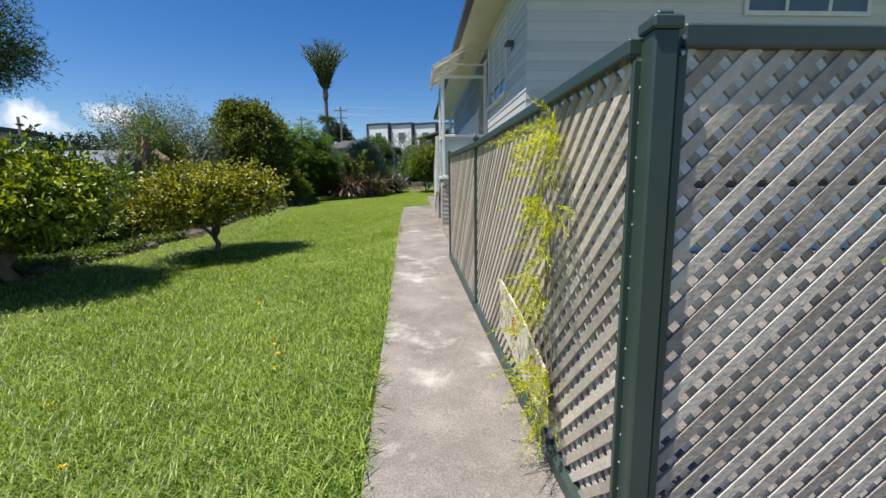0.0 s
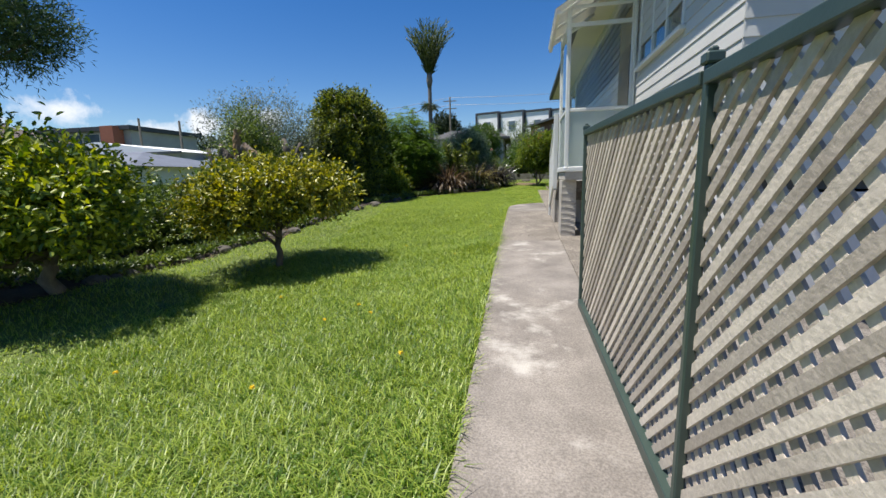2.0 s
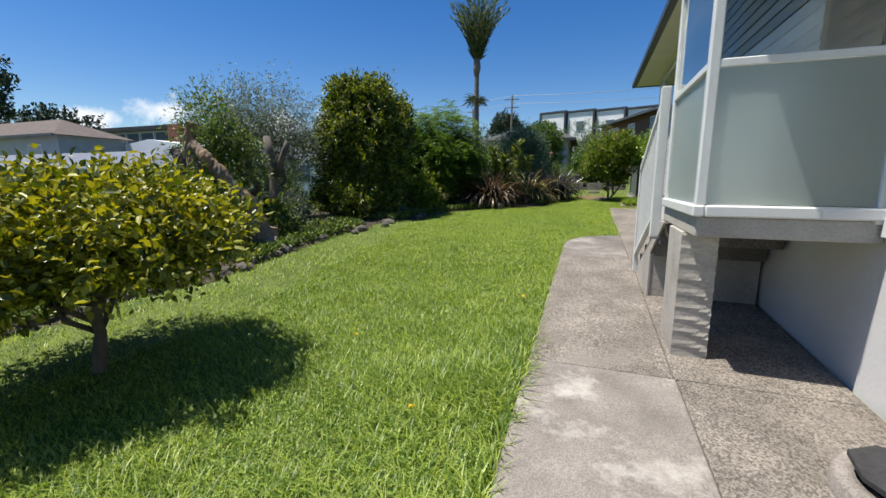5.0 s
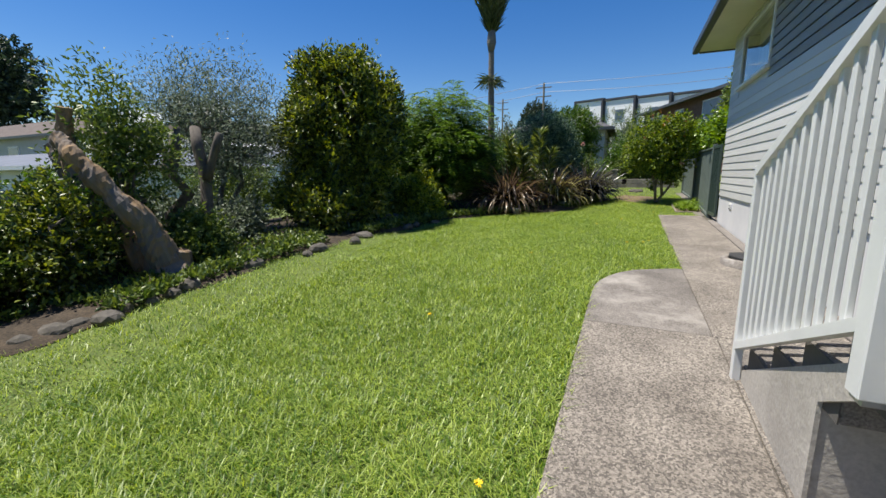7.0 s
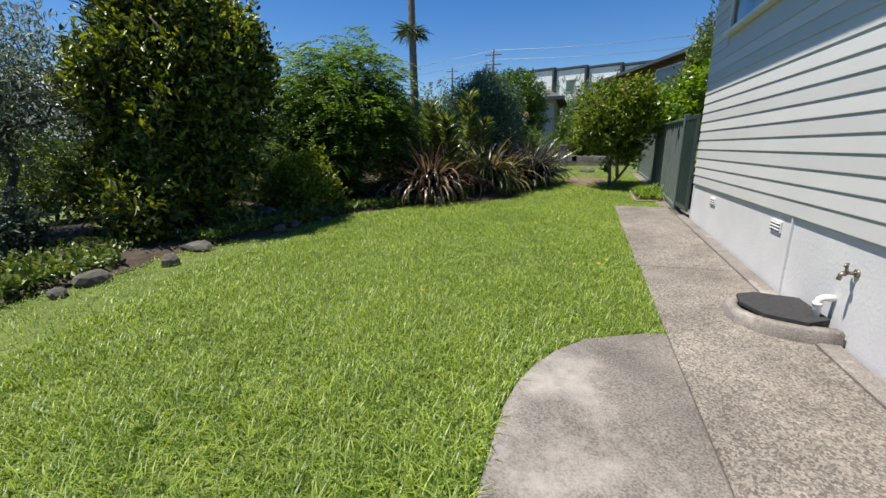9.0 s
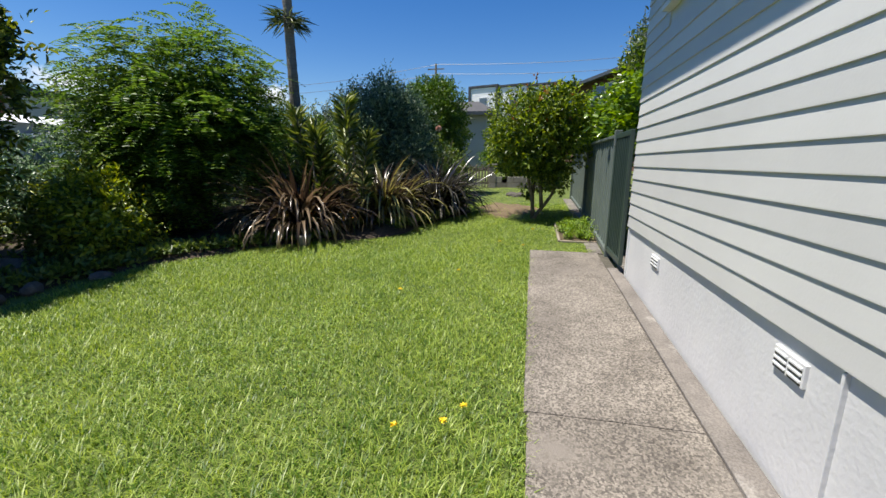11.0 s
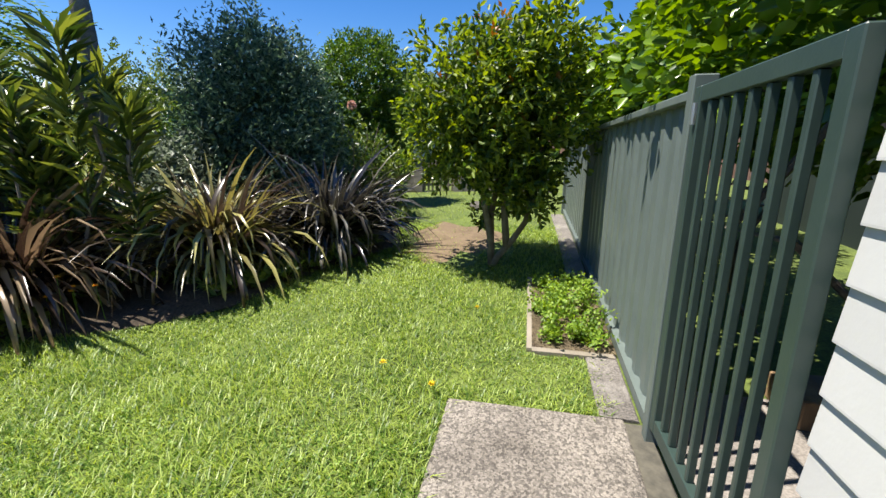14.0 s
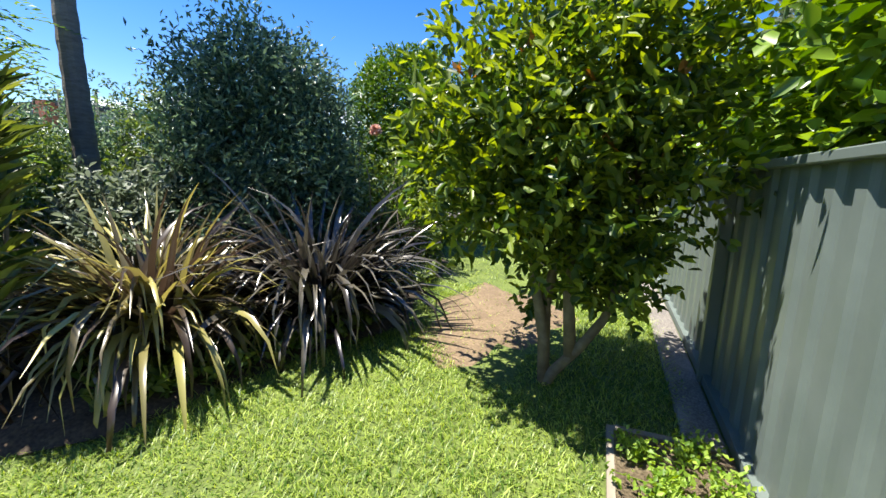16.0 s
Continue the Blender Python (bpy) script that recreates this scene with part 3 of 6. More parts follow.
def build_house():
    wall = bmesh.new()
    x1 = WX + 0.12
    cuts = [H_Y0]
    for y0, y1, z0, z1 in WINS:
        bx(wall, WX, x1, cuts[-1], y0, B_Z - 0.01, EAVE)
        bx(wall, WX, x1, y0, y1, B_Z - 0.01, z0 - 0.02)
        bx(wall, WX, x1, y0, y1, z1 + 0.01, EAVE)
        cuts.append(y1)
    bx(wall, WX, x1, cuts[-1], H_Y1, B_Z - 0.01, EAVE)
    bx(wall, x1, 9.5, H_Y0, H_Y0 + 0.12, B_Z - 0.01, EAVE)
    bx(wall, x1, 9.5, H_Y1 - 0.12, H_Y1, B_Z - 0.01, EAVE)
    bx(wall, 9.5, 9.62, H_Y0, H_Y1, B_Z - 0.01, EAVE)
    w = part("wall_west", wall, M_BOARD)
    tagged(w, "pale grey weatherboard house wall over a white base", "house wall", kind="structure")
    z, row = B_Z, 0
    while z < EAVE - 0.05:
        spans = [(H_Y0 - 0.012, H_Y1 + 0.012)]
        for y0, y1, z0, z1 in WINS:
            if z + PITCH > z0 - 0.05 and z < z1 + 0.05:
                spans = [s for a, b in spans for s in ((a, y0 - 0.056), (y1 + 0.056, b)) if s[1] > s[0]] if any(a < y0 < b for a, b in spans) else spans
        for a, b in spans:
            if z < 3.95 and a < 8.98 < b:
                board(a, 9.02, z, w)
                board(10.12 if z > 1.5 else 9.02, b, z, w)
            else:
                board(a, b, z, w)
        board(WX - 0.0155, 9.4, z, w, "x")
        z += PITCH
        row += 1
    fl = part("floor", box(x1, 9.5, H_Y0 + 0.12, H_Y1 - 0.12, B_Z - 0.1, B_Z + 0.1, 0), M_DARK)
    tagged(fl, "plain dark floor inside the house", "floor", kind="structure")
    ce = part("ceiling", box(x1, 9.5, H_Y0 + 0.12, H_Y1 - 0.12, EAVE - 0.02, EAVE + 0.05, 0), M_DARK)
    tagged(ce, "plain ceiling inside the house", "ceiling", kind="structure")
    base = part("wall_base", bx(bx(bmesh.new(), WX + 0.012, WX + 0.2, H_Y0 + 0.01, H_Y1 - 0.008, -0.2, B_Z - 0.012, 0.004), WX + 0.2, 9.5, H_Y0 + 0.01, H_Y1 - 0.01, -0.2, B_Z - 0.12), M_BASE)
    tagged(base, "white painted concrete foundation wall with hairline joints", "foundation wall", kind="structure")
    wp("cover_batten", box(WX - 0.008, WX + 0.02, 15.60, 15.615, 0.66, B_Z - 0.012, 0.002), M_BASE, base, "thin vertical joint strip")
    wp("corner_stop", box(WX - 0.004, WX + 0.03, H_Y1 - 0.03, H_Y1 + 0.004, 0.8, B_Z - 0.013, 0.003), M_TRIM, base)
    # roof: soffit, gutter, hipped planes
    ex, ey0, ey1 = 0.93, 5.15, 19.70
    so = part("soffit", box(ex + 0.02, 10.1, ey0, ey1, EAVE, EAVE + 0.03, 0), M_SOFFIT)
    tagged(so, "cream painted eave soffit", "soffit", kind="structure")
    bm = bmesh.new()
    bx(bm, ex - 0.10, ex + 0.02, ey0 - 0.1, ey1 + 0.1, EAVE - 0.02, EAVE + 0.13, 0.02)
    bx(bm, ex + 0.02, 10.1, ey0 - 0.1, ey0, EAVE - 0.02, EAVE + 0.13, 0.02)
    bx(bm, ex + 0.02, 10.1, ey1, ey1 + 0.1, EAVE - 0.02, EAVE + 0.13, 0.02)
    gu = part("trim", bm, M_GUTTER)
    tagged(gu, "dark grey metal gutter and fascia", "gutter", kind="structure")
    a, b, c, d = (ex - 0.05, ey0 - 0.05), (10.1, ey0 - 0.05), (10.1, ey1 + 0.05), (ex - 0.05, ey1 + 0.05)
    zt = EAVE + 0.14
    v = [(*a, zt), (*b, zt), (*c, zt), (*d, zt), (5.5, ey0 + 4.6, zt + 1.9), (5.5, ey1 - 4.6, zt + 1.9)]
    ro = mesh_part("roof", v, [(0, 1, 4), (1, 2, 5, 4), (2, 3, 5), (3, 0, 4, 5), (3, 2, 1, 0)], M_ROOF)
    tagged(ro, "dark hipped house roof", "roof", kind="structure")
    window("window_1", *WINS[0], 3, w)
    window("window_2", *WINS[1], 1, w)
    # high window on the end wall
    bm = bmesh.new()
    for a, b, c, d in ((4.55, 6.45, 3.67, 3.73), (4.55, 6.45, 4.28, 4.34), (4.55, 4.61, 3.73, 4.28), (6.39, 6.45, 3.73, 4.28), (5.15, 5.20, 3.73, 4.28), (5.80, 5.85, 3.73, 4.28)):
        bx(bm, a, b, H_Y0 - 0.045, H_Y0 - 0.018, c, d, 0.003)
    fr = part("window_3", bm, M_TRIM)
    tagged(fr, "white painted high window on the end wall", "window", kind="structure")
    for a, b in ((4.612, 5.148), (5.202, 5.798), (5.852, 6.388)):
        wp("pane", box(a, b, H_Y0 - 0.032, H_Y0 - 0.024, 3.732, 4.278, 0), M_FARGLASS, fr)
    for i, (y0, y1, z0, z1) in enumerate(WINS):
        cu = thing("curtain", (WX + 0.25, (y0 + y1) / 2, z0), "pale drawn curtain behind the window", "curtain")
        n = 40
        v, f = [], []
        for k in range(n + 1):
            y = y0 - 0.1 + (y1 - y0 + 0.2) * k / n
            x = WX + 0.25 + 0.025 * math.sin(k * 1.25)
            v += [(x, y, z0 - 0.15), (x, y, z1 + 0.1)]
        f = [(2 * k, 2 * k + 1, 2 * k + 3, 2 * k + 2) for k in range(n)]
        settle(mesh_part("cloth", v, f, M_CURTAIN, smooth=True), cu)
    # wall vents
    for y, z in ((8.45, 1.17), (15.9, 1.255), (17.82, 1.235)):
        v = thing("wall_vent", (WX, y, z - 0.06), "white louvred foundation air vent", "vent", "foundation vents")
        bm = bmesh.new()
        bx(bm, WX - 0.004, WX + 0.02, y - 0.105, y + 0.105, z - 0.05, z + 0.05, 0.002)
        wp("backing", bm, M_BASE, v)
        for side in (-1, 1):
            for k in range(3):
                zz = z - 0.028 + k * 0.028
                wp("slat", box(WX - 0.011, WX - 0.002, y + side * 0.05 - 0.043, y + side * 0.05 + 0.043, zz - 0.005, zz + 0.006, 0.002), M_TRIM, v)
                wp("slot", box(WX - 0.0062, WX - 0.001, y + side * 0.05 - 0.043, y + side * 0.05 + 0.043, zz - 0.016, zz - 0.006, 0), M_JOINT, v)
    # small dark wall lamp by the corner
    la = thing("wall_light", (WX, 6.62, 3.45), "small dark outdoor wall light", "wall light")
    wp("bracket", box(WX - 0.03, WX, 6.55, 6.69, 3.46, 3.54, 0.006), M_GUTTER, la)
    wp("hood", box(WX - 0.13, WX - 0.02, 6.52, 6.72, 3.52, 3.57, 0.01), M_GUTTER, la)


# ---- porch and stairs ----
PX, PY0, PY1, PZ = 0.50, 8.96, 10.14, 1.50


def build_porch():
    po = thing("porch", (1.0, 9.5, 0.45), "glazed white entrance porch on plastered concrete piers", "porch")
    wp("deck", box(PX + 0.01, WX - 0.018, PY0 + 0.01, PY1 + 0.05, PZ - 0.13, PZ + 0.0, 0.008), M_PLASTER, po, "grey concrete deck slab")
    bm = bmesh.new()
    bx(bm, PX - 0.02, PX + 0.05, PY0 - 0.02, PY1 + 0.03, PZ + 0.002, PZ + 0.075, 0.01)
    bx(bm, PX + 0.05, WX - 0.02, PY0 - 0.02, PY0 + 0.05, PZ + 0.002, PZ + 0.075, 0.01)
    wp("bottom_rail", bm, M_TRIM, po)
    bm = bmesh.new()
    bx(bm, PX, PX + 0.045, PY0, PY1, 2.40, 2.45, 0.006)
    bx(bm, PX + 0.045, WX - 0.02, PY0, PY0 + 0.045, 2.40, 2.45, 0.006)
    wp("mid_rail", bm, M_TRIM, po)
    bm = bmesh.new()
    bx(bm, PX, PX + 0.045, PY0, PY1, 3.60, 3.66, 0.006)
    bx(bm, PX + 0.045, WX - 0.02, PY0, PY0 + 0.045, 3.60, 3.66, 0.006)
    bx(bm, PX + 0.045, WX - 0.02, PY0, PY0 + 0.045, 3.86, 3.90, 0.004)
    wp("top_rail", bm, M_TRIM, po)
    for x, y, z0, z1 in ((PX, PY0, PZ + 0.07, 3.85), (WX - 0.075, PY0, PZ - 0.02, 3.95), (PX, PY1 - 0.04, PZ + 0.07, 3.85)):
        wp("post", box(x - 0.004, x + 0.056, y - 0.004, y + 0.056, z0, z1, 0.008), M_TRIM, po)
    wp("wall_batten", box(WX - 0.05, WX - 0.017, PY0 - 0.05, PY0 - 0.006, B_Z + 0.02, 3.98, 0.005), M_TRIM, po)
    for z0, z1, m in ((PZ + 0.08, 2.40, M_FROST), (2.45, 3.60, M_WINDK)):
        for q in (box(PX + 0.055, WX - 0.08, PY0 + 0.02, PY0 + 0.026, z0, z1, 0), box(PX + 0.02, PX + 0.026, PY0 + 0.055, PY1 - 0.045, z0, z1, 0)):
            g = wp("pane", q, m, po)
            g.visible_shadow = m is not M_WINDK
    # front door reveal and inner wall in the porch
    wp("lining", box(WX - 0.012, WX - 0.002, 9.03, 10.11, PZ + 0.01, 3.95, 0.002), M_LINING, po, "tan panelled porch lining")
    wp("door", box(WX - 0.03, WX - 0.013, 9.30, 9.98, PZ + 0.02, 3.40, 0.006), M_TIMBER, po, "brown timber entrance door in the porch")
    # sloping translucent canopy
    v = []
    n = 24
    for k in range(n + 1):
        y = PY0 - 0.30 + (PY1 - PY0 + 0.75) * k / n
        dz = 0.012 * (1 if k % 2 else -1)
        v += [(0.30, y, 3.78 + dz), (1.05, y, 4.22 + dz), (0.30, y, 3.772 + dz), (1.05, y, 4.212 + dz)]
    f = []
    for k in range(n):
        a = 4 * k
        f += [(a, a + 1, a + 5, a + 4), (a + 2, a + 6, a + 7, a + 3)]
    settle(mesh_part("canopy", v, f, M_POLY, None, "pale translucent corrugated canopy sheet"), po)
    for y in (PY0 - 0.02, PY0 + 0.6, PY1 + 0.1):
        bm = tube(bmesh.new(), [(0.33, y, 3.76), (1.05, y, 4.18)], [0.022, 0.022], 4)
        wp("rafter", bm, M_TRIM, po)
    wp("canopy_beam", box(0.32, 0.37, PY0 - 0.28, PY1 + 0.42, 3.70, 3.76, 0.004), M_TRIM, po)
    # piers with trowelled relief
    for x0, x1, y0, y1 in ((0.49, 0.72, 9.23, 9.72),):
        v, f = [], []
        nz = 44
        zb = float(rise(y0)) - 0.05
        for i in range(nz + 1):
            z = zb + (PZ - 0.13 - zb) * i / nz
            for k in range(9):
                x = x0 + (x1 - x0) * k / 8
                arc = math.sin((z * 62) + 5.5 * ((k - 2) / 8) ** 2 + 0.6 * math.sin(z * 9))
                v.append((x, y0 - 0.010 * max(0, arc) * (0.35 + 0.65 * k / 8), z))
        for i in range(nz):
            for k in range(8):
                f.append((i * 9 + k, i * 9 + k + 1, i * 9 + 10 + k, i * 9 + 9 + k))
        settle(mesh_part("pier_face", v, f, M_PLASTER, None, "combed cement plaster face"), po)
        wp("pier", box(x0, x1, y0 + 0.001, y1, zb, PZ - 0.131, 0.006), M_PLASTER, po)
    wp("back_wall", box(0.501, WX - 0.02, 10.66, 10.74, 0.3, 0.96, 0), M_PLASTER, po)
    # concrete stair going down along the house
    st = thing("stair", (1.0, 11.1, 0.5), "grey plastered concrete garden stair", "stair")
    # thin darker plates: the shade on the step ends is put into colour
    m_end_shade = mat("step_end", (0.075, 0.070, 0.064), (0.12, 0.112, 0.102), 0.9, 6, 0.3, 80)
    edges = (10.195, 10.53, 10.89, 11.25, 11.64, 11.98)
    for k in range(5):
        zt = 1.34 - 0.172 * k
        zb = zt - 0.2 if k < 2 else float(rise(edges[k])) - 0.03
        s_ob = wp("step", box(0.507, WX - 0.02, edges[k], edges[k + 1], zb, zt, 0.008), M_CONC_D, st)
        wp("step_end", box(0.500, 0.506, edges[k] + 0.002, edges[k + 1] - 0.002, max(zb, zt - 0.2), zt - 0.006, 0.001), m_end_shade, s_ob, "end face of the step with shade put into its dark colour")
    v = [(0.482, 9.97, 1.365), (0.482, 10.2, 1.362), (0.482, 11.88, 0.545), (0.482, 11.88, 0.40), (0.482, 10.65, 0.36), (0.482, 10.65, 0.99)]
    v2 = [(0.499, y, z) for _, y, z in v]
    settle(mesh_part("side_wall", v + v2, [(0, 1, 2, 3, 4, 5), (11, 10, 9, 8, 7, 6)] + [(k, (k + 1) % 6, 6 + (k + 1) % 6, 6 + k)[::-1] for k in range(6)], M_PLASTER, None, "plastered stringer wall with an opening below"), st)
    # balustrade
    ba = thing("balustrade", (0.455, 11.0, 0.5), "white metal stair balustrade with upright bars", "balustrade")
    bxx = 0.455
    ya, yb = 10.28, 11.68
    za, zb = 2.45, 1.87
    la, lb = 1.42, 0.80
    for y, z0, z1, w in ((ya, 1.20, 2.56, 0.04), (yb + 0.02, 0.50, 1.90, 0.025)):
        p = wp("post", box(bxx - w, bxx + w, y - w, y + w, z0, z1, 0.005), M_TRIM, ba)
        wp("bracket", box(bxx - 0.03, 0.505, y - 0.035, y + 0.035, z0 - 0.02, z0 + 0.05, 0.006), M_GALV, p, "galvanised bolt bracket")
    for z0, z1, w, nm in ((za, zb, 0.028, "top_rail"), (la, lb, 0.024, "bottom_rail")):
        bm = bmesh.new()
        vs = []
        for y, z in ((ya + 0.03, z0), (yb, z1)):
            for dx, dz in ((-w, -w), (w, -w), (w, w), (-w, w)):
                vs.append(bm.verts.new((bxx + dx, y, z + dz)))
        for k in range(4):
            bm.faces.new((vs[k], vs[(k + 1) % 4], vs[4 + (k + 1) % 4], vs[4 + k]))
        bm.faces.new(vs[:4][::-1])
        bm.faces.new(vs[4:])
        wp(nm, bm, M_TRIM, ba)
    for k in range(1, 14):
        s = k / 14
        y = ya + (yb - ya) * s
        z0, z1 = la + (lb - la) * s, za + (zb - za) * s
        wp("baluster", box(bxx - 0.011, bxx + 0.011, y - 0.018, y + 0.018, z0, z1, 0.003), M_TRIM, ba)


# ---- gully traps, tap ----
def build_gully(yc, name_label, lid_top=True, pipe=True):
    z = float(rise(yc)) + 0.03
    g = thing("gully_trap", (1.25, yc, z), name_label, "gully trap", "gully traps")
    out, inn = [], []
    for k in range(21):
        w = math.pi * k / 20
        out.append((1.474 - 0.56 * math.sin(w) ** 0.7, yc - 0.36 * math.cos(w)))
        inn.append((1.46 - 0.47 * math.sin(w) ** 0.7, yc - 0.28 * math.cos(w)))
    v, f = [], []
    for (a, b), (c, d) in zip(out, inn):
        v += [(a, b, z - 0.05), (a, b, z + 0.075), (a + (c - a) * 0.25, b + (d - b) * 0.25, z + 0.09), (c, d, z + 0.088), (c, d, z)]
    for k in range(20):
        for j in range(4):
            f.append((5 * k + j, 5 * k + j + 1, 5 * k + 6 + j, 5 * k + 5 + j))
    f += [(0, 4, 3, 2, 1), (100, 101, 102, 103, 104)]
    settle(mesh_part("kerb", v, f, M_CONC, None, "low pale cement kerb", True), g)
    lid = [(1.462, yc - 0.20), (1.30, yc - 0.30), (1.08, yc - 0.20), (1.00, yc + 0.02), (1.04, yc + 0.22), (1.18, yc + 0.30), (1.462, yc + 0.24)]
    v = [(x, y, z + 0.092) for x, y in lid] + [(x, y, z + 0.115) for x, y in lid]
    n = len(lid)
    f = [tuple(range(n))[::-1], tuple(range(n, 2 * n))] + [(k, (k + 1) % n, n + (k + 1) % n, n + k) for k in range(n)]
    settle(mesh_part("cover", v, f, M_MAT, None, "black rubber mat cover"), g)
    if pipe:
        p = thing("waste_pipe", (1.40, yc - 0.27, z + 0.1), "white plastic waste pipe with an elbow", "pipe")
        yy = yc - 0.14
        bm = tube(bmesh.new(), [(1.40, yy, z + 0.10), (1.40, yy, z + 0.21), (1.405, yy, z + 0.235), (1.425, yy, z + 0.25), (1.485, yy, z + 0.252)], [0.024] * 5, 12)
        wp("pipe", bm, M_PVC, p, smooth=True)
        wp("collar", tube(bmesh.new(), [(1.40, yy, z + 0.19), (1.40, yy, z + 0.215)], [0.029, 0.029], 12), M_PVC, p, smooth=True)


def build_tap():
    y, z = 14.70, 1.165
    t = thing("garden_tap", (WX, y, z), "old brass garden tap on the foundation wall", "tap")
    wp("pipe", tube(bmesh.new(), [(1.492, y, z), (1.44, y, z), (1.42, y, z - 0.01)], [0.012, 0.012, 0.015], 10), M_BRASS, t, smooth=True)
    wp("spout", tube(bmesh.new(), [(1.425, y, z - 0.002), (1.405, y, z - 0.015), (1.398, y, z - 0.05)], [0.016, 0.014, 0.013], 10), M_BRASS, t, smooth=True)
    wp("spindle", tube(bmesh.new(), [(1.432, y, z), (1.427, y, z + 0.05)], [0.011, 0.008], 8), M_BRASS, t, smooth=True)
    wp("handle", tube(bmesh.new(), [(1.40, y - 0.035, z + 0.052), (1.427, y, z + 0.056), (1.45, y + 0.035, z + 0.052)], [0.008, 0.011, 0.008], 8), M_BRASS, t, smooth=True)
    wp("flange", tube(bmesh.new(), [(1.492, y, z), (1.478, y, z)], [0.03, 0.026], 12), M_BRASS, t, smooth=True)


# ---- lattice fence ----
LW, LP = 0.034, 0.067


def fx(y):
    return 0.378 + (5.78 - y) * 0.026


def clip_line(c, a0, a1, b0, b1, slope):
    """The stretch of the line b = slope * a + c inside a rectangle."""
    if slope > 0:
        lo, hi = max(a0, b0 - c), min(a1, b1 - c)
    else:
        lo, hi = max(a0, c - b1), min(a1, c - b0)
    return lo, hi


def lattice(parent, a0, a1, z0f, z1f, place, front=1, pitch=LP):
    """Two layers of crossed laths in the panel from a0 to a1; place(a, z, depth) gives the world point."""
    step = pitch * math.sqrt(2)
    h = LW / math.sqrt(2)
    zl, zh = min(z0f(a0), z0f(a1)), max(z1f(a0), z1f(a1))
    for slope, d0 in ((front, 0.0), (-front, 0.011)):
        cs = np.arange(zl - a1, zh - a0, step) if slope > 0 else np.arange(zl + a0, zh + a1, step)
        for c in cs:
            lo, hi = clip_line(c, a0, a1, zl, zh, slope)
            # keep inside the sloping rails
            ts = [t for t in np.linspace(lo, hi, 60) if z0f(t) <= slope * t + c <= z1f(t)] if hi - lo > 0.02 else []
            if len(ts) < 3:
                continue
            lo, hi = ts[0], ts[-1]
            pts = []
            e = h / 2
            for d in (d0, d0 + 0.0105):
                for t, s in ((lo, -1), (hi, -1), (hi, 1), (lo, 1)):
                    pts.append(place(t - s * e * slope, slope * t + c + s * e, d))
            f = [(0, 1, 2, 3), (7, 6, 5, 4), (0, 4, 5, 1), (1, 5, 6, 2), (2, 6, 7, 3), (3, 7, 4, 0)]
            settle(mesh_part("lath", pts, f, M_LATH), parent)


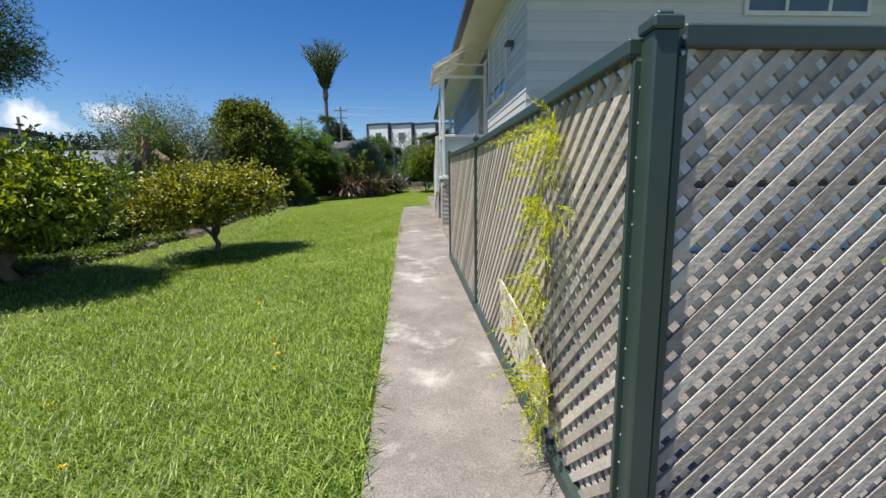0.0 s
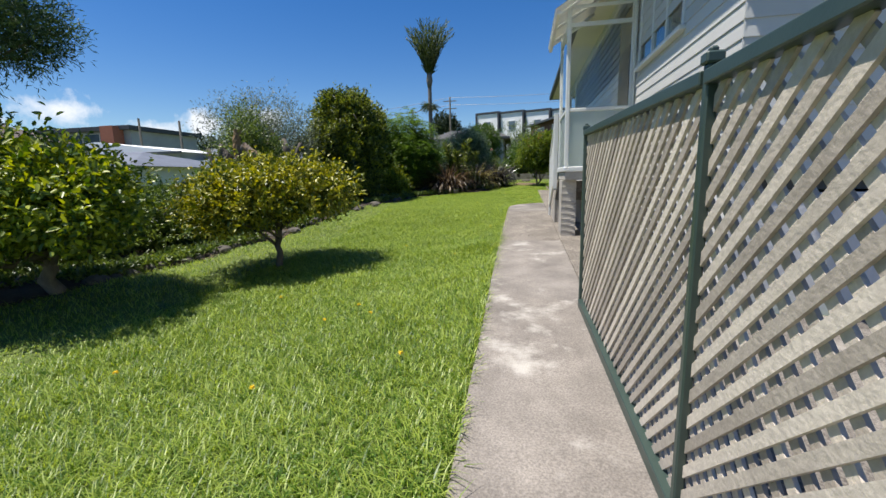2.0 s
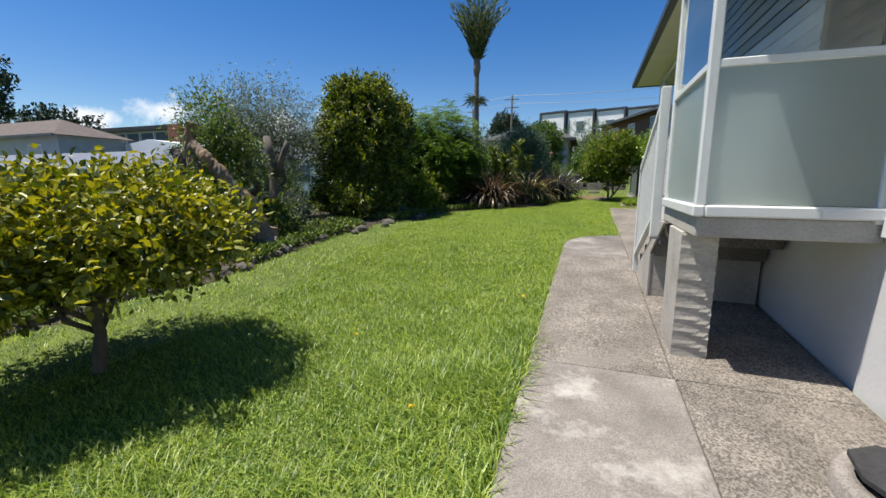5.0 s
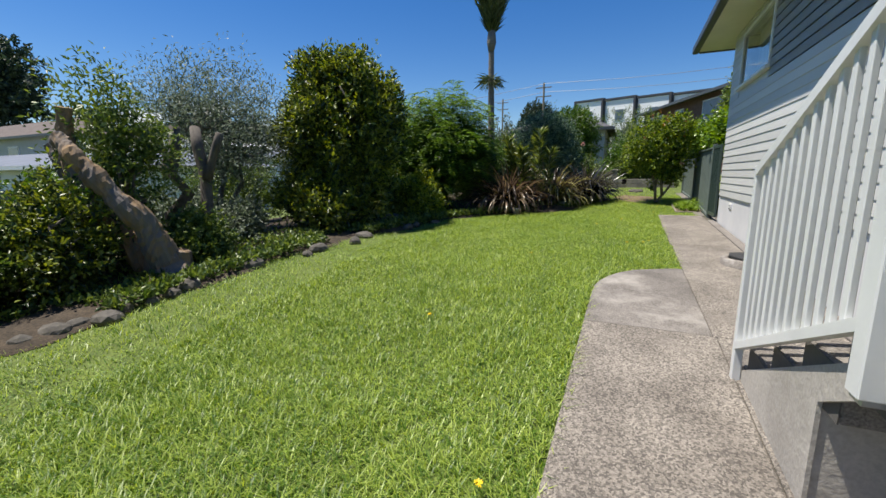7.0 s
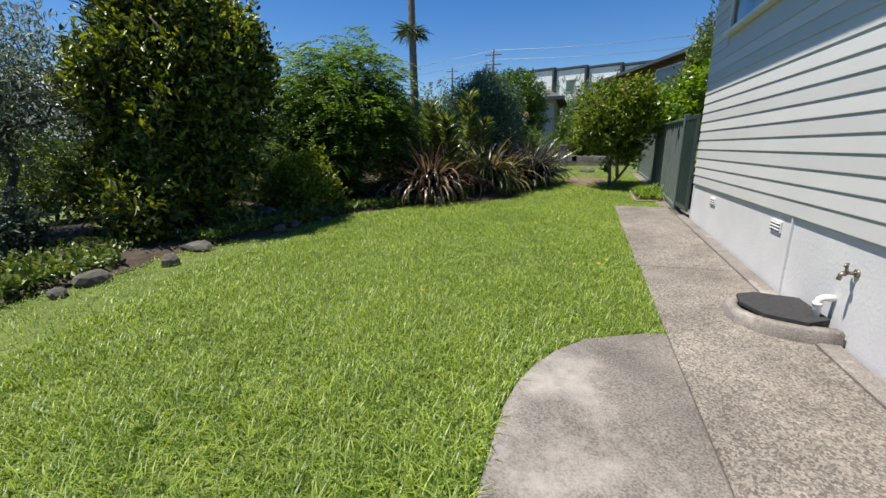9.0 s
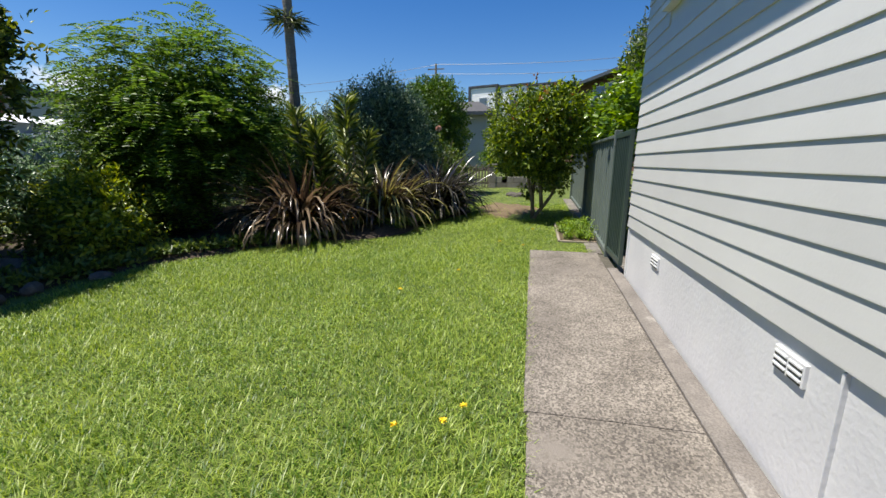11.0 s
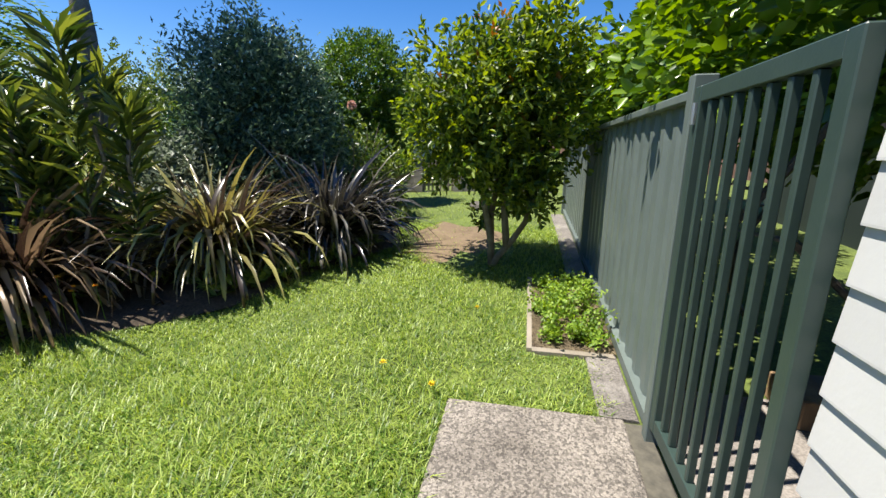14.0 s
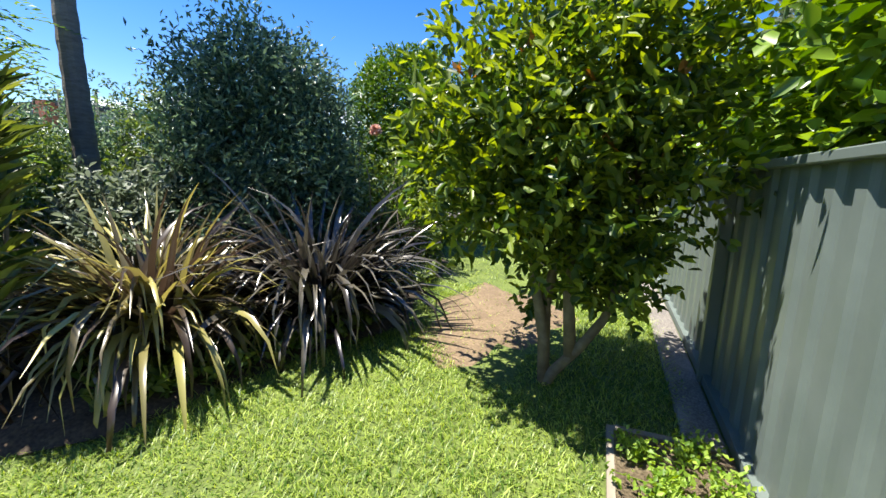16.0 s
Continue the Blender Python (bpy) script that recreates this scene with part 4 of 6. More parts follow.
def build_lattice_fence():
    top = lambda y: float(np.interp(y, (1.0, 3.58, 3.62, 5.8), (1.765, 1.745, 1.75, 1.803)))
    bot = lambda y: float(rise(y)) + 0.05
    for y0, y1 in ((1.02, 3.585), (3.615, 5.75)):
        p = thing("lattice_fence", (fx((y0 + y1) / 2), (y0 + y1) / 2, bot(y0)), "weathered timber lattice panel in a dark green frame", "fence panel", "lattice fence")
        for nm in ("top_rail", "bottom_rail"):
            bm = bmesh.new()
            vs = []
            for y in (y0, y1):
                lo, hi = (top(y) - 0.043, top(y)) if nm == "top_rail" else (bot(y) - 0.02, bot(y) + 0.045)
                for dx, z in ((-0.028, lo), (0.028, lo), (0.028, hi), (-0.028, hi)):
                    vs.append(bm.verts.new((fx(y) + dx, y, z)))
            for k in range(4):
                bm.faces.new((vs[k], vs[(k + 1) % 4], vs[4 + (k + 1) % 4], vs[4 + k]))
            bm.faces.new(vs[:4][::-1])
            bm.faces.new(vs[4:])
            bmesh.ops.bevel(bm, geom=list(bm.edges), offset=0.004, segments=1, affect="EDGES")
            wp(nm, bm, M_GPAINT, p)
        if y0 < 2:
            wp("stile", box(fx(y0) - 0.012, fx(y0) + 0.03, y0 - 0.004, y0 + 0.012, bot(y0) + 0.046, top(y0) - 0.057, 0.002), M_GPAINT, p)
        lattice(p, y0 + 0.004, y1 + 0.012, lambda y: bot(y) + 0.03, lambda y: top(y) - 0.032, lambda a, z, d: (fx(a) + 0.005 + d, a, z), -1)
    # right-angle panel
    x0, x1, yb = 0.60, 3.2, 1.0
    p = thing("lattice_fence", (1.8, yb, 0.05), "weathered timber lattice panel in a dark green frame", "fence panel", "lattice fence")
    wp("top_rail", box(x0, x1, yb - 0.03, yb + 0.03, 1.728, 1.788, 0.006), M_GPAINT, p)
    wp("bottom_rail", box(x0, x1, yb - 0.028, yb + 0.028, 0.05, 0.12, 0.005), M_GPAINT, p)
    wp("side_rail", box(x0 - 0.018, x0 + 0.012, yb - 0.03, yb + 0.03, 0.02, 1.727, 0.005), M_GPAINT, p)
    lattice(p, x0 + 0.01, x1, lambda x: 0.10, lambda x: 1.735, lambda a, z, d: (a, yb - 0.012 + d, z), 1, 0.066)
    # posts
    for x, y, w, z0, z1, lab in ((0.543, 0.99, 0.034, -0.06, 1.79, "thick"), (fx(3.6), 3.6, 0.018, 0.1, 1.785, "slim"), (fx(5.765), 5.765, 0.019, 0.25, 1.825, "slim")):
        po = thing("fence_post", (x, y, z0), f"{lab} dark green square fence post with a cap", "fence post", "lattice fence posts")
        wp("shaft", box(x - w, x + w, y - w, y + w, z0, z1 - 0.02, 0.006), M_GPAINT, po)
        bm = bx(bmesh.new(), x - w - 0.008, x + w + 0.008, y - w - 0.008, y + w + 0.008, z1 - 0.022, z1 + 0.012, 0.006)
        bx(bm, x - w * 0.7, x + w * 0.7, y - w * 0.7, y + w * 0.7, z1 + 0.01, z1 + 0.028, 0.006)
        wp("cap", bm, M_GPAINT, po)
    for z in (1.71, 1.75):
        for x, y in ((0.592, 0.968), (0.505, 1.03)):
            s = thing("screw", (x, y, z), "small bright rail screw head", "screw", "rail screws")
            wp("head", tube(bmesh.new(), [(x - 0.001, y - 0.008, z), (x, y + 0.004, z)], [0.006, 0.006], 8), M_GALV, s)
    # loose pale board leaning low on the lattice
    b = thing("board_sign", (fx(1.9) - 0.03, 1.9, 0.3), "peeling pale board leaning against the lattice", "board")
    v = [(fx(y) - 0.05, y, z) for y, z in ((2.40, 0.46), (2.44, 0.77), (1.95, 0.68), (1.58, 0.56), (1.52, 0.30), (1.98, 0.37))]
    v2 = [(x + 0.012, y, z) for x, y, z in v]
    settle(mesh_part("panel", v + v2, [(0, 1, 2, 3, 4, 5), (11, 10, 9, 8, 7, 6)] + [(k, (k + 1) % 6, 6 + (k + 1) % 6, 6 + k) for k in range(6)], mat("peeling_board", (0.50, 0.46, 0.36), (0.68, 0.63, 0.52), 0.9, 9, stain=(0.30, 0.24, 0.17), stain_scale=14, stain_range=(0.52, 0.58))), b)
    m_red = mat("faded_red_mark", (0.42, 0.16, 0.12), (0.55, 0.24, 0.18), 0.9, 20)
    for yc, zc, rr in ((1.72, 0.50, 0.045), (2.05, 0.58, 0.05)):
        ring = [(fx(yc + rr * math.cos(w)) - 0.052, yc + rr * math.cos(w), zc + rr * 1.2 * math.sin(w)) for w in np.linspace(0, 2 * math.pi, 15)]
        wp("mark", tube(bmesh.new(), ring, [0.006] * 15, 5), m_red, b, "faded red painted ring")
    # lime creeper on the lattice
    c = thing("creeper", (fx(1.55) - 0.03, 1.55, 0.2), "bright lime feathery creeper in tufts on the lattice", "climbing plant")
    rng = np.random.default_rng(3)
    for k in range(3):
        pts = [(fx(1.55) - 0.035, 1.56 + 0.05 * k + 0.05 * math.sin(j * 1.1 + k), 0.15 + j * 0.105) for j in range(14)]
        wp("stem", tube(bmesh.new(), pts, [0.0035] * 14, 5), M_TIMBER, c)
    base, way = [], []
    for y, z, n, r in ((1.50, 1.53, 30, 0.11), (1.53, 1.22, 28, 0.11), (1.64, 0.92, 22, 0.10), (1.54, 0.52, 28, 0.11), (1.85, 1.55, 5, 0.12), (1.75, 0.75, 8, 0.1), (2.0, 0.6, 5, 0.1), (1.52, 0.36, 8, 0.06), (1.6, 1.38, 3, 0.08), (1.6, 1.05, 3, 0.08)):
        for k in range(n):
            o = np.array([fx(y) - 0.035 - abs(rng.normal(0, 0.04)), y + rng.normal(0, r * 0.45), z + rng.normal(0, r * 0.4)])
            d = unit(np.array([-0.5 + rng.normal(0, 0.4), rng.normal(0, 1), rng.normal(0.1, 0.5)]))
            size = rng.uniform(0.09, 0.20)
            sd = unit(np.cross(d, rng.normal(0, 1, 3)))
            for j in range(16):
                s = j / 15
                for q in (-1, 1):
                    base.append(o + d * size * s - np.array([0, 0, 0.35 * size * s * s]))
                    way.append(d * 0.7 + sd * q * (0.9 - 0.5 * s) + rng.normal(0, 0.2, 3))
    settle(leaves("foliage", np.array(base), np.array(way), 0.027, 0.0045, L_CREEP, None, seed=9), c)


# ---- gate and steel fence ----
def build_gate_fence():
    g = thing("side_gate", (1.44, 19.3, 0.9), "dark green metal side gate with upright flat bars", "gate")
    x = 1.435
    for y0, y1, nm in ((18.90, 18.95, "stile"), (19.68, 19.74, "stile")):
        wp(nm, box(x - 0.022, x + 0.022, y0, y1, 0.93, 2.42, 0.004), M_GPAINT, g)
    for z0, z1, nm in ((2.36, 2.42, "rail"), (0.93, 1.0, "rail")):
        wp(nm, box(x - 0.02, x + 0.02, 18.95, 19.68, z0, z1, 0.004), M_GPAINT, g)
    for k in range(7):
        y = 19.04 + k * 0.095
        wp("bar", box(x - 0.014, x + 0.014, y - 0.012, y + 0.012, 1.0, 2.36, 0.004), M_GPAINT, g)
    wp("hinge", tube(bmesh.new(), [(x - 0.028, 19.70, 2.28), (x - 0.028, 19.70, 2.36)], [0.01, 0.01], 8), M_GALV, g)
    for y0, y1, zt in ((19.80, 22.46, 2.42), (22.52, 25.2, 2.44)):
        p = thing("steel_fence", (1.45, (y0 + y1) / 2, 0.9), "dark green ribbed steel fence panel", "fence panel", "steel fence")
        n = int((y1 - y0) / 0.0125)
        v, f = [], []
        for k in range(n + 1):
            y = y0 + (y1 - y0) * k / n
            ph = (y / 0.19) % 1.0
            d = 0.020 * min(1, max(0, (abs(ph - 0.5) - 0.18) / 0.14))
            v += [(1.455 + d, y, float(rise(y)) + 0.05), (1.455 + d, y, zt - 0.03)]
        f = [(2 * k, 2 * k + 1, 2 * k + 3, 2 * k + 2) for k in range(n)]
        sh = settle(mesh_part("sheet", v, f, M_CORR), p)
        md = sh.modifiers.new("thick", "SOLIDIFY")
        md.thickness = 0.002
        wp("cap_rail", box(1.42, 1.50, y0, y1, zt - 0.04, zt, 0.005), M_CORR, p)
        strip_b = bmesh.new()
        vs = []
        for y in (y0, y1):
            zb = float(rise(y)) + 0.02
            for dx, z in ((1.425, zb), (1.49, zb), (1.49, zb + 0.06), (1.425, zb + 0.06)):
                vs.append(strip_b.verts.new((dx, y, z)))
        for k in range(4):
            strip_b.faces.new((vs[k], vs[(k + 1) % 4], vs[4 + (k + 1) % 4], vs[4 + k]))
        strip_b.faces.new(vs[:4][::-1])
        strip_b.faces.new(vs[4:])
        wp("bottom_rail", strip_b, M_CORR, p)
    for y, zt in ((19.77, 2.47), (22.49, 2.47), (25.22, 2.46)):
        po = thing("steel_fence_post", (1.45, y, 0.85), "dark green steel fence post", "fence post", "steel fence posts")
        wp("shaft", box(1.405, 1.495, y - 0.03, y + 0.03, float(rise(y)) - 0.05, zt, 0.005), M_CORR, po)
    # things seen between the gate bars
    pav = part("pavement", box(1.5, 4.6, 18.9, 21.4, 0.6, 0.86, 0.01), M_CONC)
    tagged(pav, "concrete pad behind the side gate", "pavement", kind="structure")
    b = thing("timber_block", (2.3, 20.1, 0.86), "short orange-brown timber offcut on the pad", "timber block")
    wp("block", box(2.15, 2.45, 19.95, 20.25, 0.86, 1.02, 0.008), M_STUMP, b)
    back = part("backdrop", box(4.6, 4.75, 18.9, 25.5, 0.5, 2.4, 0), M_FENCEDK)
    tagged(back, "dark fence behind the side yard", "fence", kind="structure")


build_ground()
build_paths()
build_house()
build_porch()
build_gully(15.0, "kerbed gully trap with a black mat cover")
build_gully(7.95, "kerbed gully trap with a black mat cover", pipe=False)
build_tap()
build_lattice_fence()
build_gate_fence()


# ---- garden trees and shrubs ----
def g0(x, y):
    return (x, y, float(gz(x, y)))


def build_trees():
    tree("lemon_tree", g0(-4.0, 8.06), [(-4.02, 8.0, 1.38, 0.98, 1.1, 0.46), (-4.75, 7.9, 0.98, 0.55, 0.75, 0.32), (-3.35, 8.15, 1.28, 0.65, 0.8, 0.38), (-4.05, 7.3, 1.22, 0.8, 0.6, 0.40), (-4.3, 8.7, 1.40, 0.9, 0.7, 0.42)],
         "small yellowing lemon tree with a low spreading crown", "lemon tree", L_LEMON, 1400, 9, 0.058, 0.032, 0.058, 0.13, 9, 11, bark=M_DEADBARK, trunk_to=(-3.95, 8.05, 0.85), shell=0.55)
    tree("citrus_tree", g0(-6.4, 6.46), [(-5.9, 6.0, 1.40, 1.3, 1.1, 0.72), (-5.0, 5.6, 1.35, 0.8, 0.8, 0.6), (-7.3, 5.9, 1.4, 1.2, 1.1, 0.75), (-6.4, 6.7, 1.1, 1.0, 0.7, 0.6), (-6.3, 5.1, 1.25, 1.1, 0.8, 0.6)],
         "large sprawling citrus tree with bright yellow-green leaves", "citrus tree", L_CITRUS, 1500, 10, 0.07, 0.036, 0.11, 0.15, 10, 12, trunk_to=(-6.3, 6.4, 0.8))
    # paler young leaves all over: sun on the crown tips is put into their colour
    tree("feijoa_tree", g0(-6.9, 17.3), [(-6.6, 17.3, 3.4, 1.25, 1.3, 1.2), (-6.9, 17.0, 2.5, 1.15, 1.2, 1.0), (-6.2, 16.9, 2.2, 0.95, 1.0, 0.9), (-6.6, 16.5, 1.3, 1.0, 0.9, 0.7), (-7.3, 17.2, 3.5, 0.7, 0.8, 0.75), (-5.85, 17.2, 3.3, 0.7, 0.8, 0.8), (-6.9, 16.6, 4.1, 0.5, 0.5, 0.45), (-6.1, 16.7, 4.05, 0.5, 0.5, 0.45), (-6.7, 16.0, 2.9, 0.5, 0.5, 0.5), (-6.2, 15.8, 1.1, 0.5, 0.5, 0.4), (-7.3, 16.1, 1.5, 0.5, 0.5, 0.5)],
         "tall dense glossy dark green evergreen garden tree", "tree", L_FEIJOA, 1350, 18, 0.10, 0.042, 0.13, 0.17, 10, 13, shell=0.33, rough=0.5, extra=(L_CITRUS, 2600, 0.5, "young_foliage"))
    # feathery tree
    f_root = g0(-5.6, 20.7)
    ft = thing("feathery_tree", f_root, "light green feathery-leaved tree with arching sprays", "tree")
    lobes = np.array([(-5.6, 20.7, 3.3, 1.5, 1.4, 1.15), (-5.2, 20.1, 2.6, 1.2, 1.0, 0.9), (-6.4, 20.6, 2.7, 1.2, 1.2, 1.0), (-4.6, 20.6, 2.4, 0.8, 0.9, 0.8), (-5.9, 19.8, 1.8, 1.2, 0.8, 0.7)])
    lobes[:, :3] -= f_root
    bm = bmesh.new()
    for k in range(3):
        tube(bm, bent((0.1 * k - 0.1, 0, -0.05), (0.5 * k - 0.5, -0.2, 2.4), 6, 0.1, k), np.linspace(0.09, 0.04, 7), 8)
    part("trunk", bm, M_BARK, ft, smooth=True)
    rng = np.random.default_rng(21)
    base, way = [], []
    b0, w0 = crown_points(lobes, 3000, 1, 0.1, 22, 0.36, 0.3)
    for o, d in zip(b0, w0):
        d = unit(np.array([d[0], d[1], 0.25 * d[2]]) + rng.normal(0, 0.15, 3))
        size = rng.uniform(0.4, 0.75)
        s = unit(np.cross(d, (0, 0, 1)) + rng.normal(0, 0.1, 3))
        for j in range(12):
            p = o + d * size * (j / 12) - np.array([0, 0, 0.5 * size * (j / 12) ** 2])
            for sd in (-1, 1):
                base.append(p)
                way.append(s * sd + d * 0.45)
    leaves("crown", np.array(base), np.array(way), 0.105, 0.034, L_FERN, ft, up=1.6, seed=23)
    # olive with thin silvery foliage
    tree("olive_tree", g0(-8.6, 15.4), [(-8.8, 15.4, 3.2, 1.3, 1.3, 1.2), (-7.7, 15.5, 2.8, 0.9, 0.9, 1.1), (-9.8, 15.2, 3.3, 1.2, 1.2, 1.0), (-8.3, 15.0, 2.2, 0.8, 0.7, 0.6)],
         "thin silvery olive tree with open twiggy crown", "olive tree", L_OLIVE, 880, 9, 0.085, 0.022, 0.07, 0.26, 14, 14, shell=0.55, rough=0.5, stems=2)
    tree("olive_tree", g0(-7.7, 12.6), [(-7.6, 12.6, 2.7, 0.6, 0.6, 0.9), (-7.3, 12.9, 2.2, 0.6, 0.6, 0.7), (-8.1, 12.8, 2.0, 0.6, 0.7, 0.7)],
         "loose leafy green tree behind the old stump", "tree", L_BUSH, 420, 7, 0.08, 0.03, 0.08, 0.22, 9, 15, rough=0.5)
    # red-tipped shrub by the steel fence
    root = g0(0.47, 22.13)
    ph = thing("evergreen_shrub", root, "multi-stemmed glossy evergreen shrub with reddish tips", "shrub")
    stems = ([(0.0, 0, -0.05), (-0.02, 0, 0.3), (-0.10, 0, 0.68), (-0.13, 0.02, 0.85), (-0.28, 0, 1.2), (-0.35, 0, 1.6)],
             [(0.0, 0, -0.03), (0.06, -0.02, 0.10), (0.2, -0.03, 0.28), (0.33, 0, 0.48), (0.40, 0.02, 0.75), (0.45, 0.05, 1.2), (0.4, 0.1, 1.7)],
             [(0.15, -0.03, 0.22), (0.11, 0.02, 0.6), (0.10, 0.02, 0.85), (0.05, 0.02, 1.02), (-0.03, 0.05, 1.3), (-0.1, 0.1, 1.8)],
             [(0.10, 0.02, 0.83), (0.15, 0.0, 1.0), (0.22, -0.03, 1.3), (0.25, 0.0, 1.8)],
             [(-0.01, 0.02, 0.1), (-0.03, 0.08, 0.5), (0.05, 0.15, 1.1), (0.1, 0.2, 1.7)])
    for k, pts in enumerate(stems):
        part("stem", tube(bmesh.new(), pts, np.linspace(0.040, 0.016, len(pts)), 9, 0.07, k), M_STEM, ph, smooth=True)
    lob = np.array([(0.42, 22.1, 2.80, 0.80, 0.82, 0.72), (0.80, 22.2, 2.35, 0.58, 0.72, 0.60), (0.10, 22.1, 2.50, 0.60, 0.7, 0.6), (0.70, 22.25, 2.02, 0.40, 0.42, 0.38), (0.85, 22.0, 3.0, 0.5, 0.5, 0.5), (0.80, 22.15, 1.75, 0.30, 0.36, 0.30), (0.35, 22.35, 1.5, 0.15, 0.15, 0.15), (0.3, 21.9, 2.2, 0.5, 0.45, 0.4)])
    lob[:, :3] -= root
    b, w = crown_points(lob, 2350, 7, 0.07, 16, 0.40, 0.36)
    leaves("foliage", b, w, RNG.uniform(0.055, 0.095, len(b)), RNG.uniform(0.026, 0.046, len(b)), L_PHOT, ph, seed=16, oval=True)
    b, w = crown_points(lob, 46, 6, 0.05, 17, 0.1, 0.3)
    keep = b[:, 2] > 1.35
    leaves("red_tip_foliage", b[keep], w[keep] + [0, 0, 0.6], 0.06, 0.03, L_TIP, ph, seed=18)
    # dark small-leaved shrub and clipped hedge
    tree("pittosporum_shrub", g0(-2.9, 23.3), [(-2.9, 23.3, 2.75, 1.0, 1.0, 1.0), (-3.3, 23.2, 2.1, 0.75, 0.8, 0.9), (-2.4, 23.3, 2.2, 0.7, 0.8, 0.9), (-2.8, 23.2, 3.2, 0.7, 0.7, 0.6), (-2.8, 22.9, 1.6, 0.8, 0.6, 0.6)],
         "dense dark blue-green shrub with upright sprigs", "shrub", L_DARK, 2700, 9, 0.065, 0.024, 0.05, 0.17, 8, 17, shell=0.30, rough=0.42)
    tree("clipped_shrub", g0(-2.3, 26.0), [(-2.45, 26.0, 3.0, 1.1, 0.85, 1.35), (-2.4, 26.0, 3.55, 1.0, 0.8, 0.8), (-2.5, 26.0, 2.2, 1.05, 0.85, 0.9)],
         "tall rounded clipped green hedge shrub", "hedge", L_HEDGE, 1700, 9, 0.06, 0.03, 0.06, 0.08, 6, 18, shell=0.22, rough=0.08)
    # background garden growth
    for i, (x, y, zc, rx, rz, m, lab) in enumerate(((-5.4, 18.6, 1.3, 0.65, 0.6, L_CITRUS, "round green garden bush at the lawn edge"), (-4.4, 24.5, 2.2, 1.0, 1.0, L_HEDGE, "yellow-green bush behind the palm"),
                                                    (-8.4, 10.7, 0.85, 1.2, 0.7, L_BUSH, "leafy dark garden bush beside the old stump"), (-8.0, 12.2, 1.3, 0.9, 0.8, L_HEDGE, "dense bush behind the old stump"),
                                                    (-9.6, 9.0, 0.5, 1.4, 0.55, L_BUSH, "low dark garden bush"), (-9.2, 7.6, 0.5, 1.3, 0.55, L_BUSH, "low dark garden bush"), (-8.6, 14.2, 1.0, 0.9, 0.5, L_OLIVE, "low silvery bush in the bed"),
                                                    (-8.6, 18.6, 1.0, 1.1, 0.7, L_FEIJOA, "dark bush in the shade"), (-7.4, 21.8, 2.0, 1.4, 1.2, L_DARK, "dark bush in the shade"), (-5.8, 25.5, 2.2, 1.2, 1.2, L_BUSH, "leafy bush behind the palm"),
                                                    (0.1, 28.9, 2.3, 0.8, 0.7, L_BUSH, "leafy bush behind the low wall"), (-0.3, 40, 4.0, 2.2, 1.9, L_BUSH, "round tree beyond the garden wall"), (-9.0, 24.0, 2.0, 1.6, 1.2, L_BUSH, "leafy bush by the far fence"),
                                                    (-10.6, 14.2, 0.9, 1.1, 0.8, L_BUSH, "dark bush in the bed"), (-7.4, 10.6, 0.85, 0.8, 0.7, L_BUSH, "leafy dark bush by the old stump"), (-7.3, 11.7, 1.1, 0.8, 0.9, L_FEIJOA, "dark bush around the old stump"),
                                                    (-7.6, 9.4, 0.7, 0.9, 0.6, L_BUSH, "low leafy bush along the bed"), (-7.5, 14.6, 0.95, 0.55, 0.5, L_OLIVE, "thin grey-green bush in the bed"), (-6.9, 13.3, 0.8, 0.6, 0.5, L_BUSH, "low leafy bush along the bed"),
                                                    (-5.8, 18.7, 1.1, 0.6, 0.5, L_BUSH, "small bush at the lawn edge"), (-6.4, 19.6, 1.3, 1.0, 0.8, L_FEIJOA, "dark bush in the shade"), (-7.8, 20.0, 1.6, 1.2, 1.2, L_DARK, "dark bush in the shade"), (-5.0, 22.6, 1.6, 0.9, 0.8, L_BUSH, "leafy bush by the palm"),
                                                    (-3.5, 22.2, 1.75, 0.6, 0.55, L_OLIVE, "pale grey-green bush behind the flax"), (-7.4, 26.0, 3.0, 1.3, 1.3, L_BUSH, "tall leafy bush at the back fence"), (-9.6, 25.6, 2.8, 1.4, 1.2, L_DARK, "tall dark bush at the back fence"), (-6.0, 27.6, 3.1, 1.1, 1.1, L_OLIVE, "tall thin grey-green bush at the back fence"), (-3.6, 31.0, 3.2, 1.3, 1.2, L_BUSH, "green bush in the next garden"), (0.3, 33.5, 3.6, 1.3, 1.2, L_OLIVE, "grey-green bush in the next garden"), (-2.2, 24.6, 1.8, 0.9, 0.8, L_BUSH, "leafy bush behind the rose"), (-3.6, 25.2, 2.0, 0.9, 0.9, L_DARK, "dark bush at the back fence"),
                                                    (-7.9, 8.2, 0.6, 0.7, 0.5, L_BUSH, "low leafy bush along the bed"), (-11.0, 17.5, 1.6, 1.5, 1.1, L_BUSH, "dark bush by the fence"), (-0.2, 30.2, 2.6, 1.2, 1.0, L_HEDGE, "green hedge beyond the gate"))):
        tree("garden_bush", g0(x, y), [(x, y, zc, rx, rx, rz), (x + rx * 0.5, y - 0.2, zc - rz * 0.3, rx * 0.7, rx * 0.7, rz * 0.7), (x - rx * 0.5, y, zc - rz * 0.25, rx * 0.7, rx * 0.7, rz * 0.75)], lab, "bush", m,
             int(300 * max(1, rx)), 15, 0.066, 0.032, 0.05, 0.13, 7, 40 + i, rough=0.55, stems=2)
